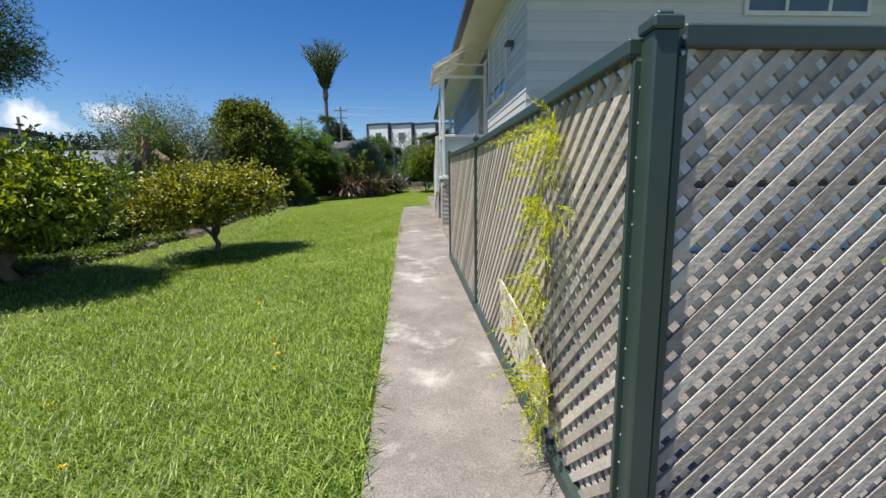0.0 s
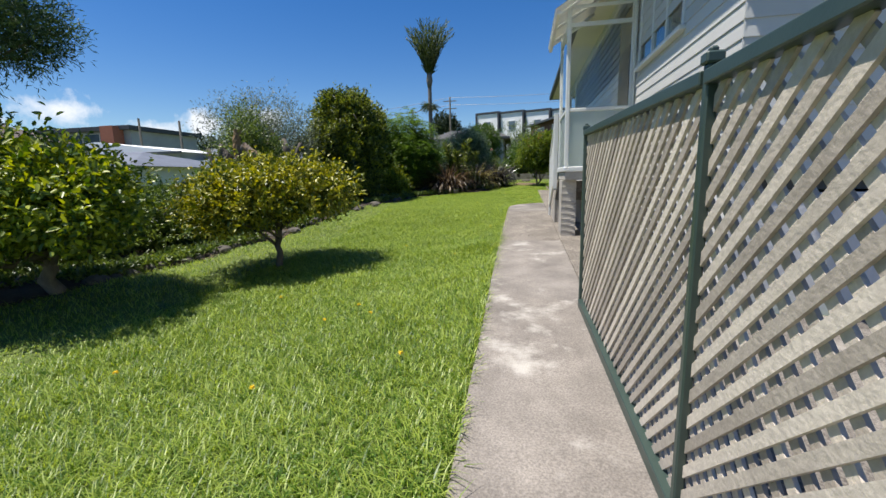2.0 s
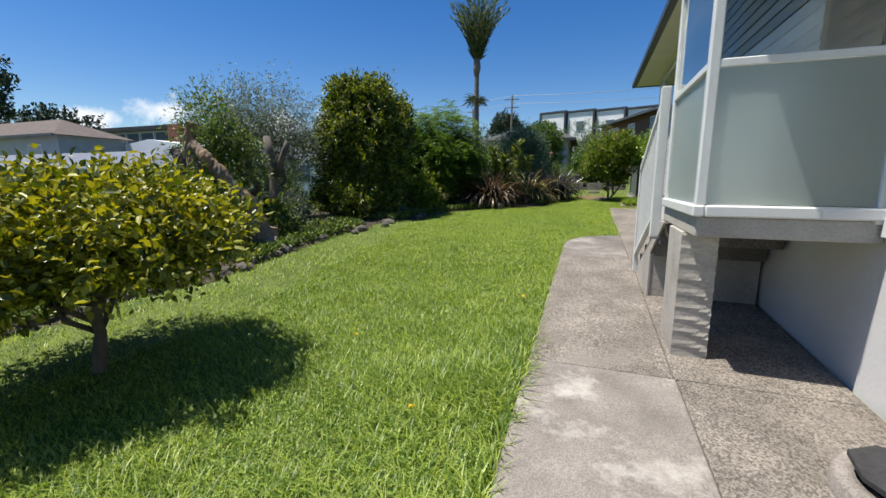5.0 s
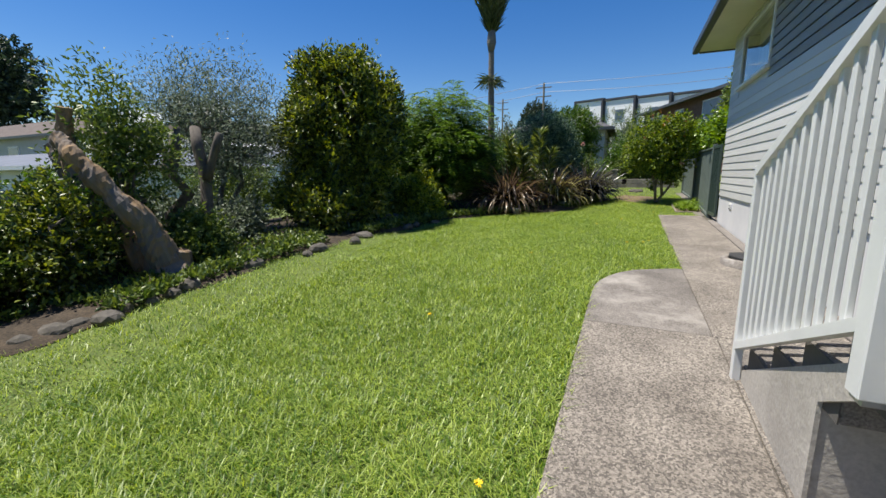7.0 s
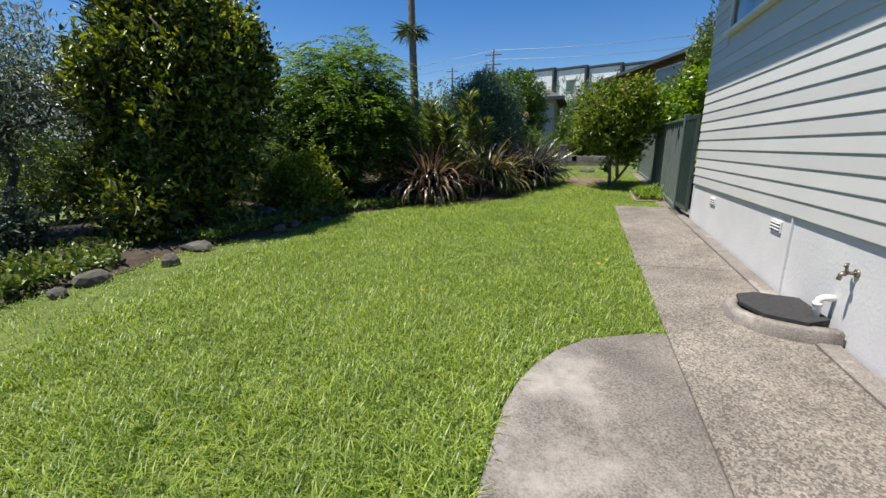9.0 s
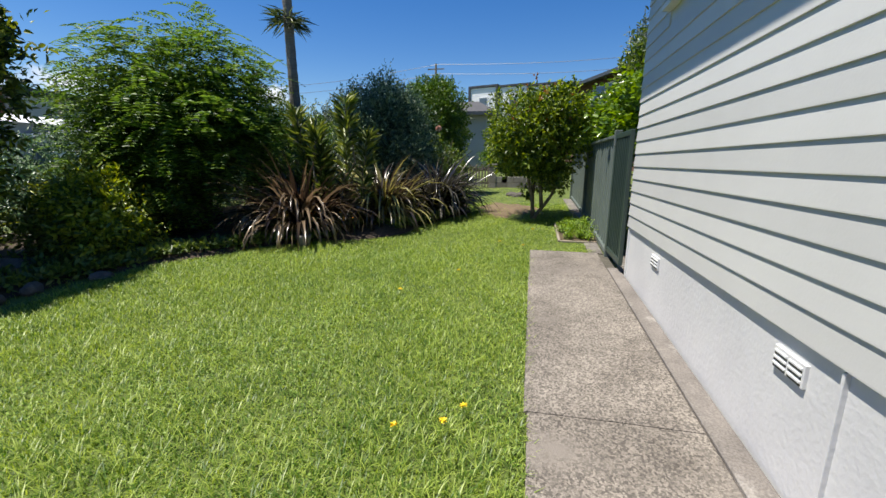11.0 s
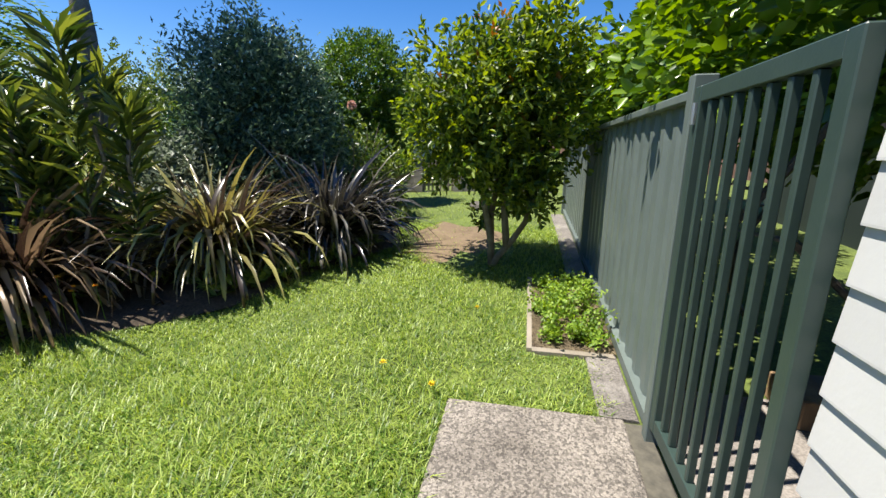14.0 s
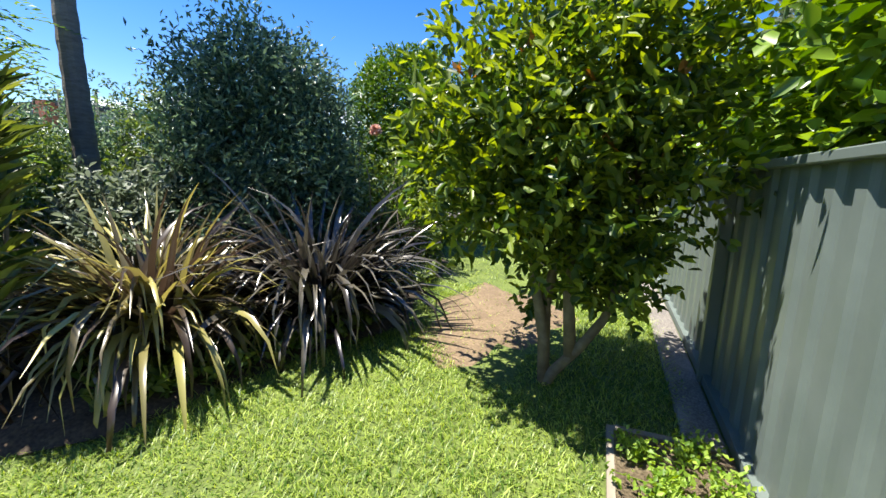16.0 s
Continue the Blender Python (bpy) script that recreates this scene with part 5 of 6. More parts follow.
    # drooping tree beyond the citrus
    tree("drooping_tree", g0(-7.9, 5.9), [(-6.5, 6.3, 3.45, 1.0, 0.8, 0.7), (-5.9, 6.3, 3.25, 0.6, 0.5, 0.42), (-7.4, 6.0, 3.8, 1.2, 1.0, 0.9), (-6.4, 5.8, 4.1, 1.1, 0.9, 0.7), (-8.3, 5.8, 3.4, 1.1, 1.1, 0.8)],
         "tall dark drooping-leaved tree", "tree", L_WILLOW, 2300, 9, 0.075, 0.011, 0.09, 0.16, 9, 19, rough=0.4)
    # large vine over the steel fence
    v_root = (2.3, 21.8, 0.9)
    vt = thing("fence_vine", v_root, "large-leaved bright green vine mounded over the steel fence", "climbing plant")
    lob = np.array([(2.2, 20.6, 2.75, 0.75, 0.9, 0.55), (2.1, 21.7, 2.8, 0.75, 0.8, 0.6), (2.0, 22.6, 2.75, 0.65, 0.8, 0.5), (1.9, 23.6, 2.7, 0.6, 0.8, 0.45), (2.6, 19.9, 2.6, 0.8, 0.8, 0.6), (1.85, 24.6, 2.65, 0.6, 0.7, 0.4), (2.5, 21.6, 3.15, 0.6, 0.9, 0.4)])
    lob[:, 0] -= 0.04
    lob[:, :3] -= v_root
    bm = bmesh.new()
    for k in range(6):
        tube(bm, bent((0.2, -1.5 + 0.7 * k, -0.05), (-0.2, -1.8 + 0.8 * k, 1.8), 6, 0.25, k), [0.02] * 7, 6)
    part("stems", bm, M_BARK, vt)
    b, w = crown_points(lob, 2600, 6, 0.14, 33, 0.28, 0.35)
    w = w + np.array([-0.6, 0, -0.15])
    keep = ~((b[:, 0] + v_root[0] < 1.53) & (b[:, 2] + v_root[2] < 2.45))
    leaves("foliage", b[keep], w[keep], RNG.uniform(0.06, 0.105, keep.sum()), RNG.uniform(0.045, 0.078, keep.sum()), L_VINE, vt, up=0.9, fold=0.12, seed=34, oval=True)
    # tall shrub behind the house corner
    tree("tall_shrub", g0(3.6, 26.5), [(3.4, 26.3, 4.0, 1.0, 1.2, 1.4), (3.0, 26.2, 3.2, 0.9, 1.0, 1.0), (4.0, 26.3, 4.6, 1.0, 1.0, 1.0)], "tall loose shrub behind the house corner", "shrub", L_OLIVE, 1100, 8, 0.10, 0.04, 0.07, 0.2, 7, 20, rough=0.5)
    tree("tall_shrub", g0(2.8, 23.8), [(2.7, 23.8, 3.7, 0.6, 0.8, 0.9), (2.9, 23.4, 3.2, 0.6, 0.7, 0.7)], "tall loose shrub behind the steel fence", "shrub", L_BUSH, 500, 8, 0.10, 0.045, 0.05, 0.2, 6, 25, rough=0.5)


def build_palm():
    root = g0(-4.55, 22.5)
    p = thing("palm_tree", root, "tall nikau palm with an upright shuttlecock crown", "palm tree")
    bm = bmesh.new()
    pts, rad = [], []
    for k in range(46):
        z = -0.05 + 5.25 * k / 45
        pts.append((-0.03 * z + 0.02 * z * z * 0.2, -0.03 * z, z))
        rad.append((0.125 - 0.008 * z) * (1 + (0.05 if k % 2 else -0.02)))
    tube(bm, pts, rad, 12, 0.02, 3)
    part("trunk", bm, M_PALMT, p, "ringed grey palm trunk")
    bm = tube(bmesh.new(), [(-0.06, -0.15, 4.8), (-0.05, -0.15, 5.1), (-0.05, -0.15, 5.5)], [0.09, 0.15, 0.11], 12)
    part("crownshaft", bm, M_PALMT, p, smooth=True)
    rng = np.random.default_rng(5)
    base, way, wid, ln = [], [], [], []
    top = np.array([-0.05, -0.15, 5.15])
    for k in range(46):
        w = k * 2.399963
        lean = 0.04 + 0.42 * math.sqrt((k + 0.5) / 46)
        size = rng.uniform(2.05, 2.6)
        h = np.array([math.cos(w), math.sin(w), 0])
        for j in range(24):
            s = 0.10 + 0.90 * j / 23
            o = top + h * (size * lean * (0.85 * s + 0.25 * s ** 4)) + np.array([0, 0, size * math.sqrt(1 - lean ** 2) * (s - 0.06 * s ** 5)])
            d = unit(h * lean * (0.85 + s ** 3) + np.array([0, 0, 1 - 0.35 * s ** 4]))
            sd = unit(np.cross(d, h) + 1e-6)
            for q in (-1, 1):
                base.append(o)
                way.append(d * 1.0 + sd * q * 0.52 + rng.normal(0, 0.14, 3))
                ln.append(0.40 * (1 - 0.4 * s ** 3) * rng.uniform(0.7, 1.2))
                wid.append(0.034)
    leaves("fronds", np.array(base), np.array(way), np.array(ln), np.array(wid), L_PALM, p, up=0.2, seed=6)
    # small drooping skirt of a second rosette half-way up the trunk
    base, way = [], []
    for k in range(190):
        w = rng.uniform(0, 6.28)
        base.append(np.array([-0.09, -0.1, 3.95]) + np.array([math.cos(w), math.sin(w), 0]) * 0.1 + rng.normal(0, 0.06, 3))
        way.append(np.array([math.cos(w), math.sin(w), rng.uniform(-0.75, 0.4)]))
    leaves("skirt", np.array(base), np.array(way), RNG.uniform(0.25, 0.5, 190), 0.018, L_PALM, p, seed=8)


def flax(x, y, blades, size, material, one_material, label, seed, spread=1.0, singles=300):
    """A clump of long arching strap leaves."""
    root = g0(x, y)
    ob = thing("flax_plant", root, label, "flax", "flax clumps")
    rng = np.random.default_rng(seed)
    seg = 7
    v, t = [], []
    for k in range(blades):
        w = rng.uniform(0, 2 * math.pi)
        h = np.array([math.cos(w), math.sin(w), 0.0])
        side = np.array([-h[1], h[0], 0])
        L = size * rng.uniform(0.55, 1.15)
        steep = rng.uniform(0.72, 1.52)
        droop = rng.uniform(0.7, 1.9) * (1.0 if rng.random() < 0.75 else 0.35)
        wd = rng.uniform(0.008, 0.018) * size ** 0.6 * 1.2
        p = h * rng.uniform(0, 0.16) + np.array([rng.normal(0, 0.07), rng.normal(0, 0.07), 0.0])
        ang = steep
        b = len(v)
        twist = rng.normal(0, 0.5)
        for j in range(seg + 1):
            s = j / seg
            ws = wd * (0.7 + 0.6 * math.sin(math.pi * min(1, s * 0.9 + 0.15))) * (1 - s ** 4) + 0.001
            up_n = -h * math.sin(ang) + np.array([0, 0, math.cos(ang)])
            sv = side * math.cos(twist * s) + up_n * math.sin(twist * s)
            v.append(p + sv * ws + up_n * ws * 0.35)
            v.append(p)
            v.append(p - sv * ws + up_n * ws * 0.35)
            p = p + (h * math.cos(ang) + np.array([0, 0, math.sin(ang)])) * L / seg * spread
            ang -= droop * (0.12 + 0.42 * s)
            if p[2] < 0.03:
                p[2] = 0.03
        for j in range(seg):
            a = b + 3 * j
            t += [(a, a + 1, a + 4), (a, a + 4, a + 3), (a + 1, a + 2, a + 5), (a + 1, a + 5, a + 4)]
    nv, nt = 3 * (seg + 1), 4 * seg
    for k in range(singles):
        tri_mesh("strap_leaf", np.array(v[k * nv:(k + 1) * nv]), np.array(t[k * nt:(k + 1) * nt]) - k * nv, one_material, ob)
    rest = tri_mesh("strap_leaves", np.array(v[singles * nv:]), np.array(t[singles * nt:]) - singles * nv, material, ob)
    rest["kind"] = "stuff"
    return ob


def build_flax():
    flax(-3.4, 20.35, 520, 1.5, L_FLAX, L_FLAX_ONE, "large bronze flax clump with arching strap leaves", 51)
    flax(-2.36, 21.55, 640, 1.36, L_FLAXG, L_FLAXG_ONE, "bronze and lime striped flax clump beside the lawn", 52)
    flax(-1.5, 22.4, 540, 1.40, L_FLAXD, L_FLAXD_ONE, "dark purple-black flax clump at the lawn edge", 53)
    # leafy upright shrub between the flaxes
    ob = thing("cordyline", g0(-2.85, 20.75), "upright green strap-leaved garden plant", "plant")
    rng = np.random.default_rng(61)
    base, way = [], []
    for k in range(9):
        a = np.array([rng.normal(0, 0.25), rng.normal(0, 0.2), 0])
        h = rng.uniform(1.2, 2.15)
        part("stem", tube(bmesh.new(), bent(a, a * 1.5 + np.array([0, 0, h]), 5, 0.1, k), [0.015] * 6, 6), M_BARK, ob)
        for j in range(110):
            z = h * (1.05 - 0.7 * rng.random() ** 1.5)
            base.append(a * (1 + 0.5 * z / h) + np.array([0, 0, z]))
            w = rng.uniform(0, 6.28)
            way.append(np.array([math.cos(w), math.sin(w), rng.uniform(0.3, 1.4)]))
    leaves("foliage", np.array(base), np.array(way), 0.30, 0.05, L_CORD, ob, seed=62)
    # rose with one faded bloom
    r = thing("rose_bush", g0(-1.7, 23.7), "leggy rose bush with a faded pink bloom", "rose bush")
    bm = bmesh.new()
    tips = []
    for k in range(7):
        tip = np.array([-0.05 + rng.normal(0, 0.35), 0.1 + rng.normal(0, 0.25), rng.uniform(1.0, 1.8)])
        tips.append(tip)
        tube(bm, bent((0, 0, -0.02), tip, 6, 0.1, k), np.linspace(0.012, 0.004, 7), 5)
    part("stems", bm, M_BARK, r)
    base = np.concatenate([np.array(t) * rng.uniform(0.5, 1, (40, 1)) + rng.normal(0, 0.07, (40, 3)) for t in tips])
    leaves("foliage", base, rng.normal(0, 1, base.shape), 0.05, 0.03, L_HEDGE, r, seed=64)
    c = np.array([-0.08, 0.15, 1.78])
    d = unit(rng.normal(0, 1, (70, 3)))
    leaves("bloom", c + d * 0.01, d, 0.07, 0.06, M_PINK, r, seed=65)


def build_stump():
    root = g0(-6.6, 12.45)
    s = thing("tree_stump", root, "old lopped tree stump with leaning stripped limbs", "tree stump")
    bm = bmesh.new()
    rough_tube(bm, [(0.35, 0, -0.1), (0.3, 0, 0.15), (0.25, -0.1, 0.5), (0.2, -0.2, 0.85), (0.05, -0.45, 1.2)], [0.40, 0.25, 0.18, 0.17, 0.14], 22, 0.10, 4)
    part("leaning_trunk", bm, M_STUMP, s, smooth=False)
    bm = rough_tube(bmesh.new(), [(0.0, 0.05, -0.1), (-0.3, -0.1, 0.5), (-0.75, -0.35, 1.1), (-0.9, -0.45, 1.6), (-0.92, -0.45, 2.1), (-0.85, -0.45, 2.45)], [0.24, 0.15, 0.115, 0.12, 0.09, 0.10], 18, 0.12, 5)
    part("limb", bm, M_STUMP, s, "stripped tan limb", smooth=False)
    bm = rough_tube(bmesh.new(), [(-0.2, -0.05, 0.3), (-0.75, -0.2, 0.75), (-1.15, -0.35, 1.25), (-1.25, -0.4, 1.75), (-1.4, -0.42, 1.95)], [0.13, 0.13, 0.12, 0.10, 0.10], 16, 0.12, 12)
    part("limb", bm, M_DEADBARK, s, "dark grey lopped limb", smooth=False)
    bm = rough_tube(bmesh.new(), [(0.08, -0.4, 1.12), (-0.1, -0.58, 1.5), (-0.3, -0.7, 1.8), (-0.55, -0.7, 2.0)], [0.135, 0.125, 0.105, 0.10], 18, 0.12, 8)
    part("limb", bm, M_STUMP, s, "stripped tan limb", smooth=False)
    bm = tube(bmesh.new(), bent((0.30, 0.05, -0.1), (0.38, 0.15, 0.42), 4, 0.1, 7), [0.28, 0.2, 0.17, 0.15, 0.12], 12, 0.1, 6)
    part("root_flare", bm, M_STUMP, s, smooth=False)
    for i, (a, b) in enumerate((((-7.9, 13.6), 2.75), ((-7.0, 13.7), 2.7), ((-9.2, 13.2), 2.6))):
        x, y = a
        st = thing("dead_trunk", g0(x, y), "bare lopped grey tree trunk", "tree trunk", "lopped trunks")
        h = b - float(gz(x, y))
        bm = tube(bmesh.new(), bent((0, 0, -0.05), (0.25 * (-1) ** i, 0.05, h), 6, 0.08, i + 3), [0.13, 0.11, 0.10, 0.095, 0.09, 0.09, 0.08], 10, 0.10, i)
        part("trunk", bm, M_DEADBARK, st, smooth=True)
        bm = tube(bmesh.new(), bent((0, 0, h * 0.6), (0.3 * (-1) ** (i + 1), 0.1, h * 0.95), 4, 0.1, i), [0.09, 0.08, 0.07, 0.07, 0.06], 8, 0.08, i)
        part("limb", bm, M_DEADBARK, st, smooth=True)


def rock(x, y, r, seed, label="rough grey volcanic edging rock"):
    rng = np.random.default_rng(seed)
    bm = bmesh.new()
    bmesh.ops.create_icosphere(bm, subdivisions=2, radius=1.0)
    f = rng.normal(0, 1.6, (5, 3))
    ph = rng.uniform(0, 6.28, 5)
    sc = np.array([r * rng.uniform(0.9, 1.5), r * rng.uniform(0.8, 1.3), r * rng.uniform(0.65, 0.95)])
    for v in bm.verts:
        p = np.array(v.co)
        k = 1 + 0.16 * np.sin(f @ p + ph).sum() / 2
        v.co = Vector(p * k * sc)
    ob = part("rock", bm, M_ROCK)
    ob.location = (x, y, float(gz(x, y)) + r * 0.25)
    ob.rotation_euler = (0, 0, rng.uniform(0, 6.28))
    tagged(ob, label, "rock", "bed edging rocks")


def build_bed():
    # garden bed soil along the lawn edge
    ys = np.linspace(3.5, 27.2, 90)
    v, f = [], []
    for y in ys:
        xl = float(lawn_left(y)) + 0.10 * math.sin(y * 3.1) + 0.05 * math.sin(y * 7.3)
        for k, dx in enumerate((0.0, -0.12, -0.5, -1.2, -2.5, -4.5, -7.0)):
            x = xl + dx
            v.append((x, y, float(gz(x, y)) + (0.004, 0.05, 0.09, 0.10, 0.10, 0.06, 0.02)[k] + 0.03 * math.sin(x * 5 + y * 3) * (k > 1)))
    for i in range(len(ys) - 1):
        for k in range(6):
            f.append((i * 7 + k, i * 7 + 7 + k, i * 7 + 8 + k, i * 7 + k + 1))
    ob = mesh_part("garden_bed", v, f, M_BED, smooth=True)
    tagged(ob, "dark earth garden bed along the lawn", "garden bed", kind="structure")
    rng = np.random.default_rng(70)
    for k, y in enumerate(np.concatenate([np.arange(7.0, 12.6, 0.24) + rng.uniform(-0.05, 0.05, 24), 12.8 + np.cumsum(rng.uniform(0.3, 0.9, 10))])):
        x = float(lawn_left(y)) - 0.12 + rng.normal(0, 0.06 if y < 12.6 else 0.2)
        if y < 19.3:
            rock(x, float(y), rng.uniform(0.08, 0.14), 100 + k)
    for x, y, r in ((-7.15, 16.1, 0.22), (-7.6, 15.7, 0.13), (-6.3, 15.5, 0.14), (-5.6, 17.6, 0.22), (-5.2, 18.3, 0.16), (-7.6, 14.2, 0.18), (-6.9, 13.6, 0.15), (0.05, 25.4, 0.13), (-0.1, 25.6, 0.10), (0.15, 25.7, 0.1), (-7.8, 8.6, 0.14), (-6.8, 7.9, 0.15)):
        rock(x, y, r, int(r * 1000 + y * 10))
    # ground cover in the bed
    n = 26000
    y = rng.uniform(4, 26, n)
    x = lawn_left(y) - np.abs(rng.exponential(0.7, n)) - 0.03
    clump = np.sin(x * 2.3 + y * 1.1) + np.sin(y * 2.9 - x * 0.8) > -0.95
    x, y = x[clump], y[clump]
    base = np.stack([x, y, gz(x, y) + 0.06 + rng.uniform(0, 0.12, len(x))], 1)
    ob = leaves("ground_cover", base, rng.normal(0, 1, base.shape) + [0, 0, 0.7], 0.10, 0.045, L_BUSH, seed=71)
    tagged(ob, "low leafy ground cover in the bed", "plants", kind="stuff")
    # orange marigolds between the flaxes
    for k in range(16):
        x, y = -2.35 + rng.normal(0, 0.45), 20.05 + rng.normal(0, 0.18)
        if x > float(lawn_left(y)) - 0.1:
            x = float(lawn_left(y)) - 0.2
        flower(x, y, rng.uniform(0.2, 0.5), M_ORANGE, 0.022, "orange daisy on a thin stem", "marigolds", 200 + k)
    # thin pale pipe lying along the back of the bed
    p = thing("garden_pipe", g0(-8.6, 13.6), "thin pale pipe along the bed", "pipe")
    z = float(gz(-8.6, 13.6)) + 0.42
    wp("pipe", tube(bmesh.new(), [(-10.8, 12.6, z - 0.05), (-7.4, 15.4, z + 0.2)], [0.018, 0.018], 8), M_GALV, p)
    wp("stake", tube(bmesh.new(), [(-9.0, 14.05, z - 0.6), (-9.0, 14.05, z + 0.09)], [0.02, 0.02], 6), M_TIMBER, p)
    # grey pots at the flaxes
    for x, y in ((-1.95, 21.05), (-1.38, 22.0), (-3.0, 19.75)):
        q = thing("plant_pot", g0(x, y), "small weathered grey plant pot", "plant pot", "pots by the flax")
        bm = tube(bmesh.new(), [(0, 0, 0), (0, 0, 0.17), (0, 0, 0.2), (0, 0, 0.2), (0, 0, 0.15)], [0.085, 0.115, 0.12, 0.105, 0.10], 16)
        part("body", bm, M_TERRA, q, smooth=True)


def flower(x, y, h, material, r, label, group, seed, base_z=None):
    rng = np.random.default_rng(seed)
    root = (x, y, float(gz(x, y)) if base_z is None else base_z)
    f = thing("flower", root, label, "flower", group)
    tip = np.array([rng.normal(0, 0.02), rng.normal(0, 0.02), h])
    part("stem", tube(bmesh.new(), [(0, 0, -0.01), tip * 0.5, tip], [0.002, 0.002, 0.002], 4), L_HERB, f)
    w = rng.uniform(0, 6.28, 22)
    way = np.stack([np.cos(w), np.sin(w), rng.uniform(-0.1, 0.9, 22)], 1)
    leaves("head", np.repeat(tip[None], 22, 0), way, r, r * 0.5, material, f, seed=seed)


def build_flowers():
    spots = [(-1.76, 6.0), (-1.55, 5.75), (-1.95, 5.6), (-1.3, 3.2), (-1.2, 3.0), (-1.42, 3.4), (-1.15, 2.75), (-2.6, 2.6), (0.0, 15.9), (-0.18, 15.8), (0.1, 16.05), (-0.36, 18.49), (-0.83, 17.84), (0.0, 20.02), (0.35, 19.9), (0.45, 20.9),
             (-1.9, 12.2), (-0.75, 10.3), (-2.2, 9.2), (-3.2, 4.6), (-2.9, 6.3), (-0.95, 4.8), (-1.9, 4.4), (-2.0, 1.9), (-1.5, 14.8), (-1.1, 8.1)]
    for k, (x, y) in enumerate(spots):
        flower(x, y, 0.085, M_YEL, 0.024, "yellow dandelion flower in the lawn", "dandelions", 300 + k)


def build_planter():
    p = thing("planter_bed", (1.12, 21.1, 0.88), "small bed edged with grey timber boards", "planter")
    for a, b, c, d, y in ((0.85, 0.885, 20.47, 21.78, 21.1), (0.885, 1.40, 20.44, 20.49, 20.46), (0.885, 1.40, 21.75, 21.79, 21.77)):
        bm = bmesh.new()
        vs = []
        for yy in (c, d):
            z = float(rise(yy))
            for x, dz in ((a, -0.05), (b, -0.05), (b, 0.028), (a, 0.028)):
                vs.append(bm.verts.new((x, yy, z + dz)))
        for k in range(4):
            bm.faces.new((vs[k], vs[(k + 1) % 4], vs[4 + (k + 1) % 4], vs[4 + k]))
        bm.faces.new(vs[:4][::-1])
        bm.faces.new(vs[4:])
        wp("edging_board", bm, M_TIMBER, p)
    bm = bmesh.new()
    vs = [bm.verts.new((x, y, float(rise(y)) + 0.028)) for x, y in ((0.885, 20.49), (1.42, 20.49), (1.42, 21.75), (0.885, 21.75))]
    bm.faces.new(vs)
    bmesh.ops.extrude_face_region(bm, geom=list(bm.faces))
    wp("soil", bm, mat("dry_soil", (0.13, 0.095, 0.06), (0.25, 0.20, 0.12), 0.95, 9, 0.5, 60, fine=(70, 0.6, 1.3)), p)
    rng = np.random.default_rng(81)
    for k, (x, y, r, h) in enumerate(((1.02, 20.8, 0.14, 0.17), (1.15, 21.0, 0.15, 0.16), (1.02, 21.15, 0.13, 0.15), (1.27, 20.75, 0.12, 0.18), (1.3, 21.1, 0.12, 0.2), (1.0, 20.62, 0.1, 0.11), (1.18, 20.65, 0.1, 0.12), (1.1, 21.4, 0.13, 0.09), (1.28, 21.35, 0.13, 0.13), (0.98, 21.55, 0.11, 0.07), (1.25, 21.6, 0.12, 0.09), (1.3, 20.58, 0.09, 0.09), (0.96, 21.0, 0.09, 0.08))):
        h_ob = thing("herb_plant", (x, y, float(rise(y)) + 0.03), "soft bright green herb in the small bed", "herb", "herbs")
        bm = bmesh.new()
        base = []
        for j in range(9):
            tip = np.array([rng.normal(0, r * 0.6), rng.normal(0, r * 0.6), h * rng.uniform(0.6, 1.2)])
            tube(bm, [(0, 0, 0), tip * 0.5, tip], [0.003, 0.003, 0.002], 4)
            base.append(tip * rng.uniform(0.35, 1.05, (26, 1)) + rng.normal(0, 0.025, (26, 3)))
        part("stems", bm, L_HERB, h_ob)
        base = np.concatenate(base)
        leaves("foliage", base, rng.normal(0, 1, base.shape) + [0, 0, 0.4], 0.034, 0.020, L_HERB, h_ob, up=1.2, seed=k + 82)
    v, f = [(-0.12, 23.1, float(gz(-0.12, 23.1)) + 0.012)], []
    for k in range(40):
        w = 2 * math.pi * k / 40
        r = 1 + 0.18 * math.sin(3 * w + 1) + 0.12 * math.sin(7 * w) + 0.06 * math.sin(13 * w)
        for q, dz in ((0.75, 0.012), (1.0, -0.012)):
            x, y = -0.12 + 0.66 * r * q * math.cos(w), 23.1 + 1.0 * r * q * math.sin(w)
            v.append((x, y, float(gz(x, y)) + dz))
    for k in range(40):
        a, b = 1 + 2 * k, 1 + 2 * ((k + 1) % 40)
        f += [(0, a, b), (a, a + 1, b + 1, b)]
    d = mesh_part("dirt_patch", v, f, mat("bare_earth", (0.125, 0.085, 0.05), (0.22, 0.16, 0.095), 0.95, 5, 0.5, 30, fine=(60, 0.7, 1.2)), smooth=True)
    tagged(d, "worn patch of bare brown earth in the lawn", "bare earth", kind="structure")


